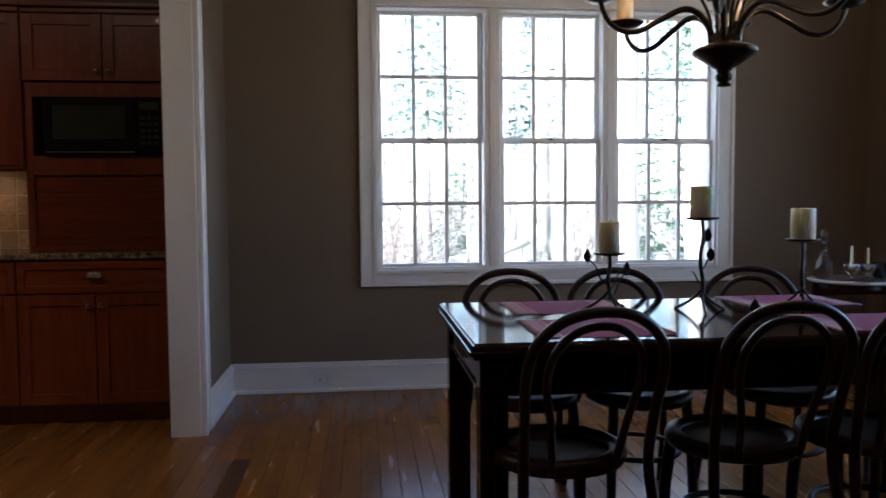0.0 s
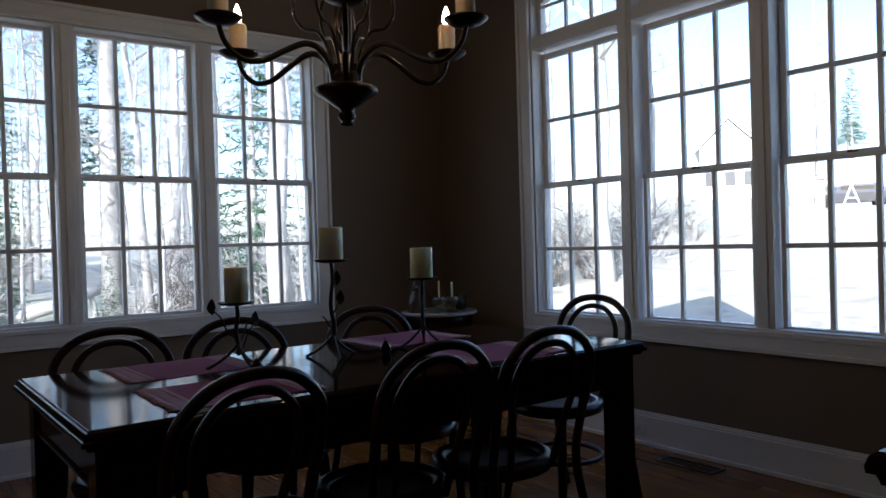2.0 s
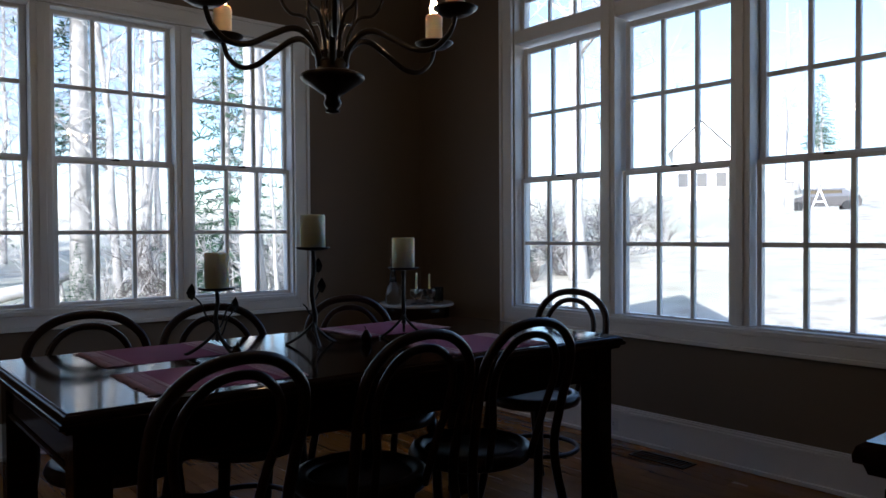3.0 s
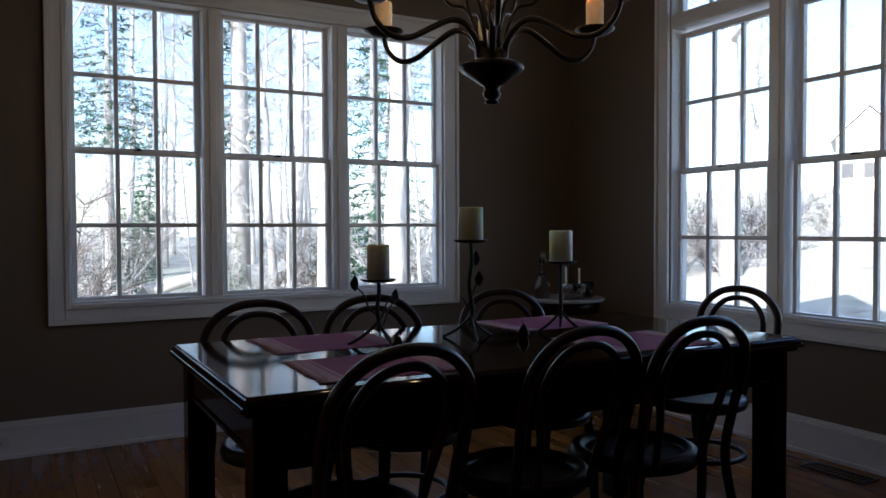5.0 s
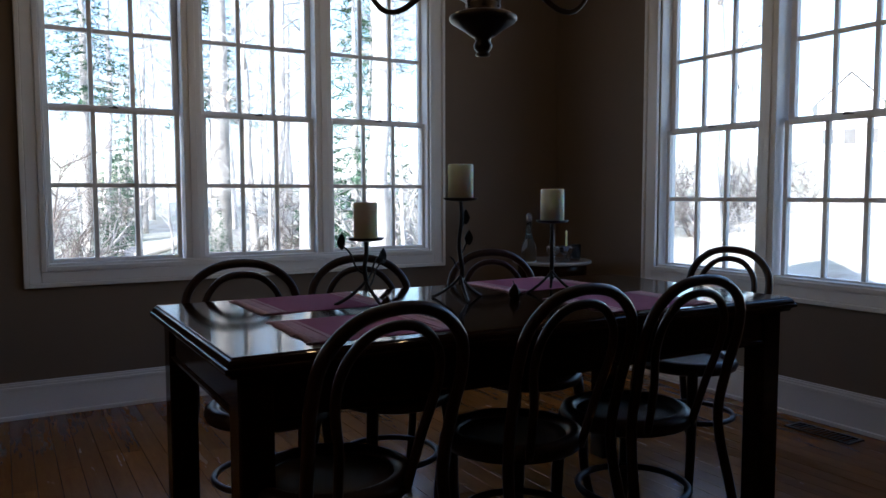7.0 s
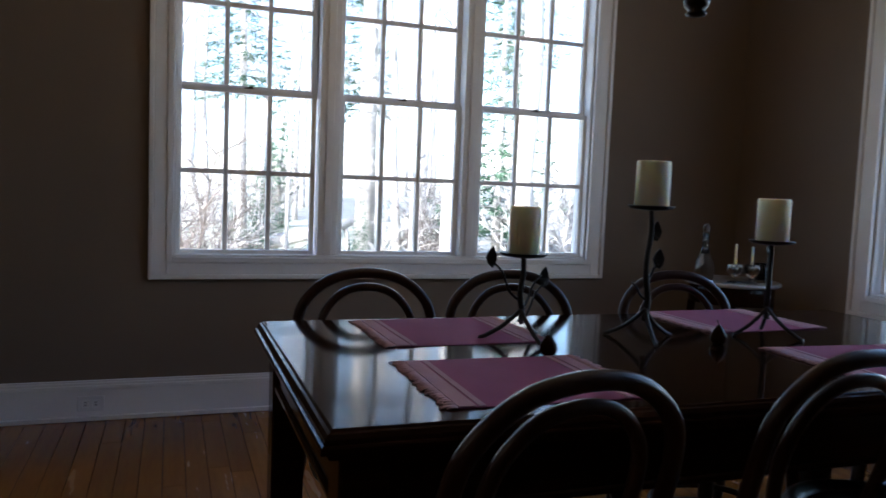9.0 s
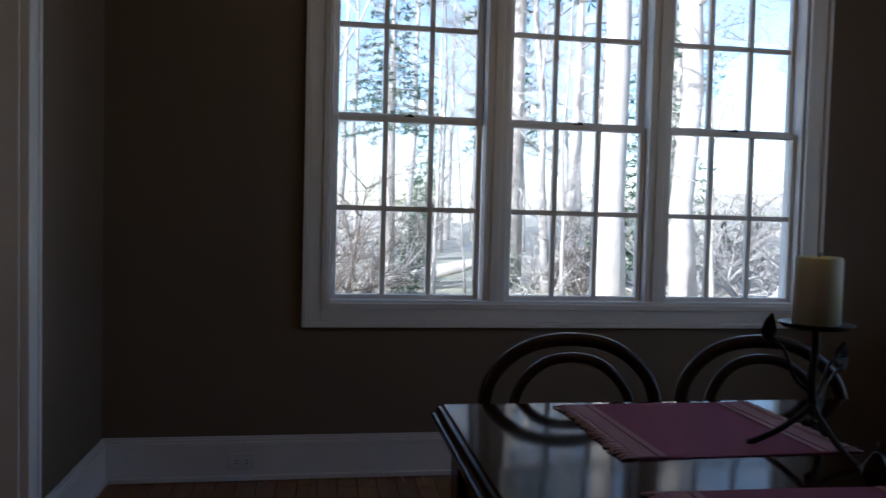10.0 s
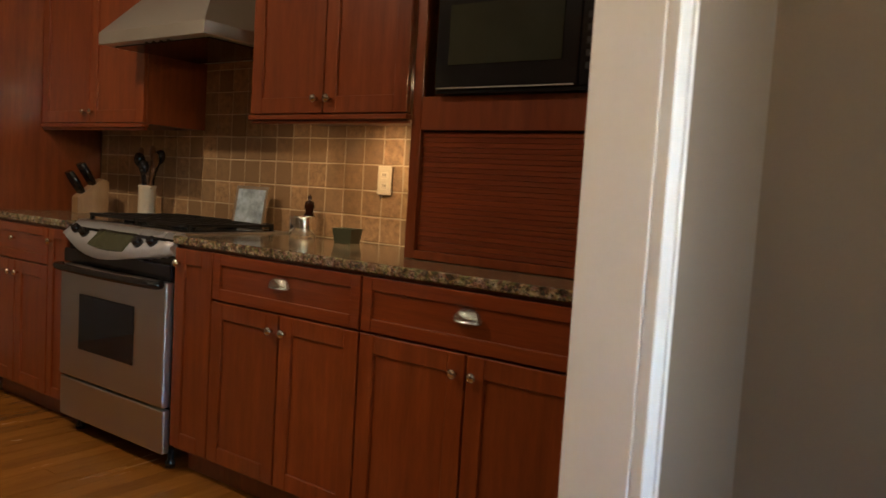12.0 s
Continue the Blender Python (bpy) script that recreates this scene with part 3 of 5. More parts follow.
# ---- on the table ----
def placemat(x, y, turn, w=0.36, d=0.325):
    m = thing("placemat", "rose woven cotton placemat with pale stripes and fringe", "placemat", (x, y, TZ), turn, "placemats on the table")
    bm = bmesh.new()
    n = 22

    def wave(px, py):
        return 0.0028 + 0.0012 * math.sin(9 * px + x * 7) * math.cos(11 * py)
    grid = [[bm.verts.new((w * (i / n - 0.5), d * (j / 12 - 0.5), wave(w * i / n, d * j / 12))) for j in range(13)] for i in range(n + 1)]
    fs = [bm.faces.new((grid[i][j], grid[i + 1][j], grid[i + 1][j + 1], grid[i][j + 1])) for i in range(n) for j in range(12)]
    low = bmesh.ops.extrude_face_region(bm, geom=fs)["geom"]
    for v in (e for e in low if isinstance(e, bmesh.types.BMVert)):
        v.co.z = 0.0004
    part("cloth", bm, M_PINK, m)
    for s in (-1, 1):
        for off, wd in ((0.138, 0.012), (0.164, 0.030)):
            part("stripe", B(((s * off - wd / 2, -d / 2 + 0.002, 0.0030), (s * off + wd / 2, d / 2 - 0.002, 0.0046))), M_PINKPALE, m, "pale woven stripe")
        bm = bmesh.new()
        for k in range(60):
            yy = d * ((k + 0.5) / 60 - 0.5) + random.uniform(-0.002, 0.002)
            ln = random.uniform(0.018, 0.032)
            tube(bm, [(s * w / 2, yy, 0.003), (s * (w / 2 + ln * 0.6), yy + random.uniform(-0.004, 0.004), 0.0035), (s * (w / 2 + ln), yy + random.uniform(-0.006, 0.006), 0.0016)], 0.0017, 4)
        part("fringe", bm, M_FRINGE, m, "loose cotton fringe")
    return m


for x, y, turn in ((0.512, 2.985, 1), (0.485, 2.513, -1), (1.40, 3.03, 2), (1.39, 2.497, -3)):
    placemat(x, y, turn)


def candlestick(x, y, top, turn, leaves, r):
    c = thing("candlestick", "black wrought-iron branch candlestick holding an ivory pillar candle", "candlestick", (x, y, TZ), turn, "candlesticks on the table")
    h = top - TZ - 0.112
    bm = bmesh.new()
    pts = smooth_path([(0.0, 0.0, 0.045), (0.006, 0.003, h * 0.3), (-0.006, -0.002, h * 0.55), (0.004, 0.002, h * 0.8), (0, 0, h - 0.004)], 6)
    part("stem", tube(bm, pts, [0.0085 - 0.0025 * k / len(pts) for k in range(len(pts))], 8), M_IRON, c)
    for k in range(3):
        a = 2 * math.pi * k / 3 + 0.5
        ca, sa = math.cos(a), math.sin(a)
        pts = smooth_path([(0.0, 0, 0.075), (0.018 * ca, 0.018 * sa, 0.055), (0.05 * ca, 0.05 * sa, 0.028), (0.088 * ca, 0.088 * sa, 0.006), (0.098 * ca, 0.098 * sa, 0.005)], 4)
        part("foot", tube(bmesh.new(), pts, 0.0052, 6), M_IRON, c)
    part("plate", lathe(bmesh.new(), ((0.02, h - 0.008), (0.05, h - 0.004), (0.058, h + 0.003), (0.056, h + 0.004), (0.02, h - 0.001)), 24), M_IRON, c)
    for hz, side, ln, leafy in leaves:
        bm = bmesh.new()
        z = h * hz
        pts = smooth_path([(0, 0, z), (side * ln * 0.4, 0.01, z + ln * 0.35), (side * ln * 0.7, 0.012, z + ln), (side * ln * 1.1, 0.012, z + ln * 1.35)], 4)
        part("twig", tube(bm, pts, [0.004 - 0.002 * k / len(pts) for k in range(len(pts))], 6), M_IRON, c)
        if leafy:
            bm = bmesh.new()
            e = pts[-1]
            lf = [(0, 0), (0.012, 0.010), (0.017, 0.024), (0.010, 0.040), (0.0, 0.052), (-0.010, 0.040), (-0.017, 0.024), (-0.012, 0.010)]
            top_v = [bm.verts.new((e.x + u * 0.9, e.y + 0.003 + 0.006 * abs(u) / 0.017, e.z - 0.014 + v)) for u, v in lf]
            bot_v = [bm.verts.new((p.co.x, p.co.y - 0.003, p.co.z)) for p in top_v]
            bm.faces.new(top_v)
            bm.faces.new(list(reversed(bot_v)))
            for k in range(8):
                bm.faces.new((top_v[k], bot_v[k], bot_v[(k + 1) % 8], top_v[(k + 1) % 8]))
            part("leaf", bm, M_IRON, c)
    cd = part("candle", lathe(bmesh.new(), ((r - 0.002, h + 0.002), (r, h + 0.004), (r, h + 0.108), (r - 0.003, h + 0.112), (r - 0.008, h + 0.109), (0.012, h + 0.104), (0.003, h + 0.103)), 28), M_WAX, c, "ivory pillar candle")
    part("wick", tube(bmesh.new(), [(0, 0, h + 0.102), (0.001, 0, h + 0.112), (0.004, 0, h + 0.118)], 0.0014, 5), M_IRON, cd)
    return c


candlestick(0.645, 2.85, 1.089, 10, ((0.35, 1, 0.06, False), (0.45, -1, 0.07, True), (0.2, 1, 0.07, True)), 0.0365)
candlestick(0.970, 2.822, 1.210, -15, ((0.45, 1, 0.03, True), (0.7, 1, 0.02, True), (0.3, -1, 0.03, False)), 0.0415)
candlestick(1.338, 2.812, 1.131, 25, ((0.5, 1, 0.03, True), (0.72, 1, 0.03, True), (0.3, 1, 0.04, False)), 0.041)


def pear(x, y, tilt):
    p = thing("pear_ornament", "small dark wooden pear ornament on the table", "ornament", (x, y, TZ), tilt, "pear ornaments on the table")
    part("body", lathe(bmesh.new(), ((0.009, 0.0), (0.016, 0.004), (0.020, 0.014), (0.018, 0.026), (0.011, 0.037), (0.007, 0.044), (0.003, 0.047)), 18), M_TABLE, p)
    part("stalk", tube(bmesh.new(), [(0, 0, 0.045), (0.002, 0.001, 0.053), (0.005, 0.002, 0.060)], 0.0015, 5), M_IRON, p)


pear(0.637, 2.69, 20)
pear(1.123, 2.735, 140)


# ---- chandelier ----
def chandelier(x, y):
    z = 1.542
    c = thing("chandelier", "dark bronze six-arm chandelier with lit candle bulbs", "chandelier", (x, y, z))
    part("body", lathe(bmesh.new(), ((0.004, 0.0), (0.022, 0.003), (0.024, 0.008), (0.017, 0.014), (0.027, 0.024), (0.030, 0.036), (0.022, 0.048), (0.026, 0.053), (0.026, 0.058), (0.040, 0.066), (0.058, 0.079), (0.080, 0.094), (0.100, 0.106), (0.106, 0.114), (0.105, 0.124), (0.094, 0.130),
                                     (0.058, 0.136), (0.052, 0.146), (0.056, 0.158), (0.050, 0.172), (0.026, 0.184), (0.014, 0.20), (0.012, 0.30), (0.020, 0.32), (0.012, 0.34), (0.011, 0.50), (0.022, 0.54), (0.010, 0.58), (0.006, 0.62)), 28), M_BRONZE, c, "turned bowl and stem")
    for k in range(6):
        a = radians(60 * k)
        ca, sa = math.cos(a), math.sin(a)
        keys = [(0.045, 0.150), (0.060, 0.205), (0.10, 0.247), (0.15, 0.255), (0.22, 0.222), (0.295, 0.183), (0.36, 0.182), (0.41, 0.222), (0.43, 0.275)]
        pts = smooth_path([(r * ca, r * sa, h) for r, h in keys], 5)
        arm = part("arm", tube(bmesh.new(), pts, [0.0115 - 0.003 * i / len(pts) for i in range(len(pts))], 8), M_BRONZE, c)
        o = (0.43 * ca, 0.43 * sa, 0)
        part("drip_pan", lathe(bmesh.new(), ((0.010, 0.271), (0.044, 0.277), (0.068, 0.293), (0.070, 0.298), (0.044, 0.287), (0.012, 0.283)), 20, o), M_BRONZE, arm)
        part("candle_sleeve", lathe(bmesh.new(), ((0.031, 0.285), (0.0305, 0.343), (0.0315, 0.388), (0.027, 0.397), (0.020, 0.393), (0.008, 0.392)), 16, o), M_SLEEVE, arm, "cream candle sleeve with dripped wax")
        part("bulb", lathe(bmesh.new(), ((0.006, 0.391), (0.014, 0.409), (0.016, 0.423), (0.010, 0.447), (0.003, 0.467)), 10, o), M_FLAME, arm, "lit flame-shaped bulb")
        keys = [(0.040, 0.165), (0.050, 0.24), (0.085, 0.31), (0.135, 0.325), (0.165, 0.375), (0.150, 0.45), (0.07, 0.52), (0.018, 0.56)]
        pts = smooth_path([(r * math.cos(a + 0.5), r * math.sin(a + 0.5), h) for r, h in keys], 5)
        part("scroll", tube(bmesh.new(), pts, 0.006, 6), M_BRONZE, c)
    for k in range(2):
        ring = [(0.034 * math.cos(t) * (k == 0), 0.034 * math.cos(t) * (k == 1), 0.33 + 0.09 * math.sin(t)) for t in (2 * math.pi * i / 20 for i in range(20))]
        part("oval_ring", tube(bmesh.new(), ring, 0.0085, 8, True), M_BRONZE, c)
    bm = bmesh.new()
    zz = 0.62
    k = 0
    while zz < TOP - z - 0.04:
        e = [(0.010 * math.cos(t) * (k % 2 == 0), 0.010 * math.cos(t) * (k % 2), zz + 0.018 + 0.022 * math.sin(t)) for t in (2 * math.pi * i / 12 for i in range(12))]
        tube(bm, e, 0.0025, 5, True)
        zz += 0.034
        k += 1
    part("chain", bm, M_BRONZE, c)
    part("canopy", lathe(bmesh.new(), ((0.012, TOP - z - 0.04), (0.05, TOP - z - 0.02), (0.065, TOP - z)), 20), M_BRONZE, c)


chandelier(1.006, 2.747)


# ---- corner table with glassware ----
def corner_table(x, y, z):
    t = thing("corner_table", "small dark round corner table with a pale stone top", "table", (x, y, 0))
    part("top", lathe(bmesh.new(), ((0.24, z - 0.022), (0.25, z - 0.016), (0.25, z - 0.004), (0.243, z)), 36), M_MARBLE, t, "pale stone top")
    part("apron", lathe(bmesh.new(), ((0.21, z - 0.12), (0.22, z - 0.115), (0.22, z - 0.03), (0.215, z - 0.022)), 32), M_TABLE, t)
    for k in range(4):
        a = radians(45 + 90 * k)
        ca, sa = math.cos(a), math.sin(a)
        pts = smooth_path([(0.19 * ca, 0.19 * sa, z - 0.05), (0.205 * ca, 0.205 * sa, z - 0.25), (0.17 * ca, 0.17 * sa, 0.2), (0.205 * ca, 0.205 * sa, 0.0)], 4)
        part("leg", tube(bmesh.new(), pts, [0.022 - 0.009 * i / len(pts) for i in range(len(pts))], 8), M_TABLE, t)


CT = (2.72, 4.55, 0.695)
corner_table(*CT)


def glass_candle(x, y, h):
    g = thing("glass_candle_holder", "clear glass holder with a thin white candle", "candle holder", (x, y, CT[2]), 0, "glass candle holders")
    part("holder", lathe(bmesh.new(), ((0.035, 0.0), (0.036, 0.006), (0.008, 0.02), (0.009, 0.035), (0.038, 0.055), (0.042, 0.085), (0.034, 0.10), (0.014, 0.095), (0.010, 0.07)), 20), M_GLASSWARE, g)
    part("candle", lathe(bmesh.new(), ((0.007, 0.071), (0.0075, 0.08), (0.0065, h), (0.002, h + 0.004)), 12), M_WAX, g, "thin white candle")


glass_candle(CT[0] - 0.095, CT[1] - 0.13, 0.20)
glass_candle(CT[0] - 0.015, CT[1] - 0.16, 0.19)
d = thing("decanter", "tall clear glass decanter on the corner table", "decanter", (CT[0] - 0.185, CT[1], CT[2]))
part("body", lathe(bmesh.new(), ((0.045, 0.0), (0.05, 0.01), (0.048, 0.09), (0.025, 0.14), (0.016, 0.19), (0.018, 0.25), (0.013, 0.25), (0.011, 0.19), (0.02, 0.14)), 20), M_GLASSWARE, d)
part("stopper", lathe(bmesh.new(), ((0.010, 0.245), (0.011, 0.255), (0.018, 0.268), (0.018, 0.285), (0.006, 0.30)), 14), M_GLASSWARE, d)
g = thing("glass_tumbler", "clear glass tumbler on the corner table", "glass", (CT[0] + 0.105, CT[1] - 0.10, CT[2]))
part("body", lathe(bmesh.new(), ((0.032, 0.0), (0.034, 0.006), (0.038, 0.10), (0.036, 0.10), (0.030, 0.012), (0.004, 0.011)), 20), M_GLASSWARE, g)


# ---- sideboard near the south side ----
def sideboard(x0, x1, y0, y1, z):
    s = thing("sideboard", "dark polished wooden sideboard with a moulded top", "sideboard", ((x0 + x1) / 2, (y0 + y1) / 2, 0))
    a, b = (x1 - x0) / 2, (y1 - y0) / 2
    part("top", stacked(bmesh.new(), -a, a, -b, b, ((0.014, z - 0.042), (0.010, z - 0.030), (0.001, z - 0.027), (0.0, z - 0.018), (0.004, z - 0.006), (0.012, z))), M_TABLE, s)
    part("body", B(((-a + 0.03, -b + 0.03, 0.10), (a - 0.03, b - 0.03, z - 0.04)), bev=0.004), M_TABLE, s)
    for sx in (-1, 1):
        for sy in (-1, 1):
            px, py = sx * (a - 0.06), sy * (b - 0.06)
            part("leg", B(((px - 0.03, py - 0.03, 0), (px + 0.03, py + 0.03, 0.10)), bev=0.004), M_TABLE, s)
    for k in range(3):
        w = (2 * a - 0.12) / 3
        x = -a + 0.06 + w * k
        dr = part("door", B(((x + 0.008, b - 0.03, 0.14), (x + w - 0.008, b - 0.012, z - 0.07)), bev=0.004), M_TABLE, s)
        part("knob", lathe(bmesh.new(), ((0.008, 0), (0.012, 0.006), (0.006, 0.014)), 10, (x + w - 0.05, b + 0.0, 0.5)), M_BRONZE, dr)


sideboard(0.69, 2.1, 0.51, 0.99, 0.88)


# ---- outlets and the floor register ----
def wall_outlet(name, m, material, label, group):
    o = thing(name, label, "outlet", group=group)
    o.matrix_world = m
    part("plate", B(((-0.035, 0, -0.057), (0.035, 0.005, 0.057)), bev=0.002), material, o)
    for s in (-1, 1):
        f = part("socket", B(((-0.017, 0.005, s * 0.021 - 0.014), (0.017, 0.0075, s * 0.021 + 0.014)), bev=0.003), material, o)
        part("slots", B(((-0.008, 0.0074, s * 0.021 - 0.004), (-0.005, 0.0079, s * 0.021 + 0.006)), ((0.005, 0.0074, s * 0.021 - 0.004), (0.008, 0.0079, s * 0.021 + 0.006))), M_BLACK, f)
    return o


wall_outlet("wall_outlet", pose(-0.47, NY - 0.018, 0.080, 0, 90, 180), M_WHITEPLASTIC, "white electrical outlet set sideways in the baseboard", "baseboard outlets")
wall_outlet("wall_outlet", pose(EX - 0.018, 3.25, 0.083, 0, 90, 90), M_WHITEPLASTIC, "white electrical outlet set sideways in the baseboard", "baseboard outlets")
fr = thing("floor_register", "dark metal floor register set by the wall", "vent", (2.95, 2.82, 0.0))
part("frame", B(((-0.06, -0.16, 0.0), (0.06, -0.145, 0.006)), ((-0.06, 0.145, 0.0), (0.06, 0.16, 0.006)), ((-0.06, -0.145, 0.0), (-0.045, 0.145, 0.006)), ((0.045, -0.145, 0.0), (0.06, 0.145, 0.006))), M_BRONZE, fr)
for k in range(12):
    yy = -0.132 + 0.024 * k
    part("slat", B(((-0.045, yy - 0.004, 0.0), (0.045, yy + 0.004, 0.004))), M_BRONZE, fr)


# ---- kitchen ----
KY = 4.42
CT_Z = 0.915


def shaker(bm, x0, x1, z0, z1, y, frame_w=0.058):
    """A shaker front: frame proud of its panel. y is the plane that the front is mounted on; it faces -y."""
    fw = min(frame_w, (x1 - x0) * 0.28, (z1 - z0) * 0.28)
    box(bm, (x0, y - 0.020, z0), (x0 + fw, y, z1), 0.002)
    box(bm, (x1 - fw, y - 0.020, z0), (x1, y, z1), 0.002)
    box(bm, (x0 + fw, y - 0.020, z0), (x1 - fw, y, z0 + fw), 0.002)
    box(bm, (x0 + fw, y - 0.020, z1 - fw), (x1 - fw, y, z1), 0.002)
    box(bm, (x0 + fw, y - 0.011, z0 + fw), (x1 - fw, y, z1 - fw))
    return bm


def round_knob(parent, x, y, z):
    bm = bmesh.new()
    lathe(bm, ((0.006, 0), (0.005, 0.008), (0.007, 0.011), (0.0145, 0.016), (0.0150, 0.021), (0.009, 0.026), (0.002, 0.027)), 14)
    bmesh.ops.transform(bm, matrix=pose(x, y, z, 90), verts=bm.verts)
    return part("knob", bm, M_CHROME, parent, "polished nickel knob")


def cup_pull(parent, x, y, z):
    """A bin pull: a quarter dome open below."""
    bm = bmesh.new()
    w, h, d = 0.046, 0.036, 0.026
    rows = []
    for i in range(7):
        b = math.pi / 2 * i / 6
        rows.append([bm.verts.new((x + w * math.cos(a) * (0.35 + 0.65 * math.cos(b)) , y - d * math.cos(b) * math.sin(a) ** 0.6, z + h * math.sin(b) - 0.010)) for a in (math.pi * k / 14 for k in range(15))])
    for r0, r1 in zip(rows, rows[1:]):
        for k in range(14):
            quadface(bm, (r0[k], r0[k + 1], r1[k + 1], r1[k]), True)
    bmesh.ops.solidify(bm, geom=bm.faces[:], thickness=0.0015)
    return part("cup_pull", bm, M_CHROME, parent, "polished nickel cup pull")


def base_cabinet(x0, x1, doors, drawer, label, pulls="cup"):
    c = thing("base_cabinet", label, "cabinet", group="kitchen base cabinets")
    part("body", B(((x0 + 0.001, KY, 0.10), (x1 - 0.001, NY - 0.01, CT_Z - 0.032)), ((x0 + 0.001, KY + 0.07, 0.0), (x1 - 0.001, NY - 0.01, 0.10)), bev=0.001), M_CHERRY, c)
    g = 0.0035
    top = CT_Z - 0.045
    if drawer:
        d = part("drawer_front", shaker(bmesh.new(), x0 + g, x1 - g, 0.705, top, KY, 0.04), M_CHERRY_H, c)
        if pulls == "cup":
            cup_pull(d, (x0 + x1) / 2, KY - 0.020, 0.797)
        else:
            round_knob(d, (x0 + x1) / 2, KY - 0.020, 0.80)
        top = 0.697
    w = (x1 - x0) / doors
    for k in range(doors):
        a, b = x0 + w * k + g, x0 + w * (k + 1) - g
        dr = part("door", shaker(bmesh.new(), a, b, 0.115, top, KY), M_CHERRY, c)
        kx = (b - 0.028 if k == 0 else a + 0.028) if doors == 2 else (a + 0.028)
        round_knob(dr, kx, KY - 0.020, top - 0.056)
    return c


base_cabinet(-2.012, -1.225, 2, True, "cherry base cabinet with wide drawer above two doors")
base_cabinet(-2.722, -2.012, 2, True, "cherry base cabinet with wide drawer above two doors")
base_cabinet(-2.944, -2.722, 1, False, "narrow cherry pull-out cabinet beside the range")
base_cabinet(-3.875, -3.712, 1, False, "slim cherry filler cabinet beside the range")
base_cabinet(-4.478, -3.875, 2, True, "cherry base cabinet with drawer above two doors", "knob")


def countertop(x0, x1):
    c = thing("countertop", "polished brown speckled granite countertop", "countertop", group="granite countertops")
    part("slab", B(((x0, KY - 0.03, CT_Z - 0.032), (x1, NY - 0.008, CT_Z)), bev=0.006, seg=3), M_GRANITE, c)


countertop(-2.946, -1.185)
countertop(-4.478, -3.710)

# tall cabinet closing the run
tc = thing("tall_cabinet", "tall cherry pantry cabinet at the end of the counter", "cabinet")
part("body", B(((-5.24, KY - 0.02, 0.10), (-4.48, NY - 0.01, 2.22)), ((-5.24, KY + 0.05, 0.0), (-4.48, NY - 0.01, 0.10)), bev=0.002), M_CHERRY, tc)
for a, b in ((-5.235, -4.865), (-4.86, -4.485)):
    for z0, z1 in ((0.115, 1.30), (1.31, 2.20)):
        dr = part("door", shaker(bmesh.new(), a, b, z0, z1, KY - 0.02), M_CHERRY, tc)
        round_knob(dr, b - 0.03 if a < -5.0 else a + 0.03, KY - 0.04, 1.2 if z0 < 1 else 1.42)


def upper_cabinet(x0, x1, y, z0, z1, label):
    c = thing("upper_cabinet", label, "cabinet", group="kitchen wall cabinets")
    part("body", B(((x0, y, z0 + 0.03), (x1, NY - 0.01, z1)), bev=0.001), M_CHERRY, c)
    part("light_rail", B(((x0 - 0.004, y - 0.026, z0 + 0.012), (x1 + 0.004, y + 0.01, z0 + 0.03)), ((x0 - 0.001, y - 0.014, z0), (x1 + 0.001, y + 0.004, z0 + 0.012)), bev=0.003), M_CHERRY_H, c)
    part("crown", B(((x0 - 0.004, y - 0.03, z1), (x1 + 0.004, NY - 0.01, z1 + 0.03)), ((x0 - 0.02, y - 0.05, z1 + 0.03), (x1 + 0.02, NY - 0.01, z1 + 0.06)), bev=0.006), M_CHERRY_H, c)
    w = (x1 - x0) / 2
    for k in range(2):
        a, b = x0 + w * k + 0.003, x0 + w * (k + 1) - 0.003
        dr = part("door", shaker(bmesh.new(), a, b, z0 + 0.035, z1 - 0.005, y), M_CHERRY, c)
        round_knob(dr, b - 0.028 if k == 0 else a + 0.028, y - 0.020, z0 + 0.085)
    return c


upper_cabinet(-2.792, -2.034, 4.62, 1.350, 2.20, "cherry wall cabinet with two panelled doors")
upper_cabinet(-4.474, -3.58, 4.68, 1.328, 2.20, "cherry wall cabinet with two panelled doors beside the hood")


# appliance garage with microwave above
GY = 4.62
ag = thing("appliance_cabinet", "cherry tall unit with tambour garage below a microwave niche", "cabinet")
X0, X1 = -2.03, -1.19
for x in (X0, X1 - 0.02):
    part("side_panel", B(((x, GY + 0.02, CT_Z + 0.002), (x + 0.02, NY - 0.01, 2.20))), M_CHERRY, ag)
part("back_panel", B(((X0 + 0.02, NY - 0.03, CT_Z + 0.002), (X1 - 0.02, NY - 0.01, 2.20))), M_CHERRY, ag)
for z in (1.416, 1.76, 2.18):
    part("shelf", B(((X0 + 0.02, GY + 0.02, z), (X1 - 0.02, NY - 0.03, z + 0.018))), M_CHERRY_H, ag)
part("face_frame", B(((X0, GY, CT_Z + 0.002), (X0 + 0.04, GY + 0.02, 2.20)), ((X1 - 0.04, GY, CT_Z + 0.002), (X1, GY + 0.02, 2.20)), ((X0 + 0.04, GY, CT_Z + 0.002), (X1 - 0.04, GY + 0.02, 0.945)),
                      ((X0 + 0.04, GY, 1.33), (X1 - 0.04, GY + 0.02, 1.435)), ((X0 + 0.04, GY, 1.755), (X1 - 0.04, GY + 0.02, 1.835)), ((X0 + 0.04, GY, 2.17), (X1 - 0.04, GY + 0.02, 2.20)), bev=0.0015), M_CHERRY, ag)
tam = part("tambour_door", B(((X0 + 0.03, GY + 0.022, 0.93), (X1 - 0.03, GY + 0.028, 1.34))), M_DARKGAP, ag, "slatted cherry roll-up door")
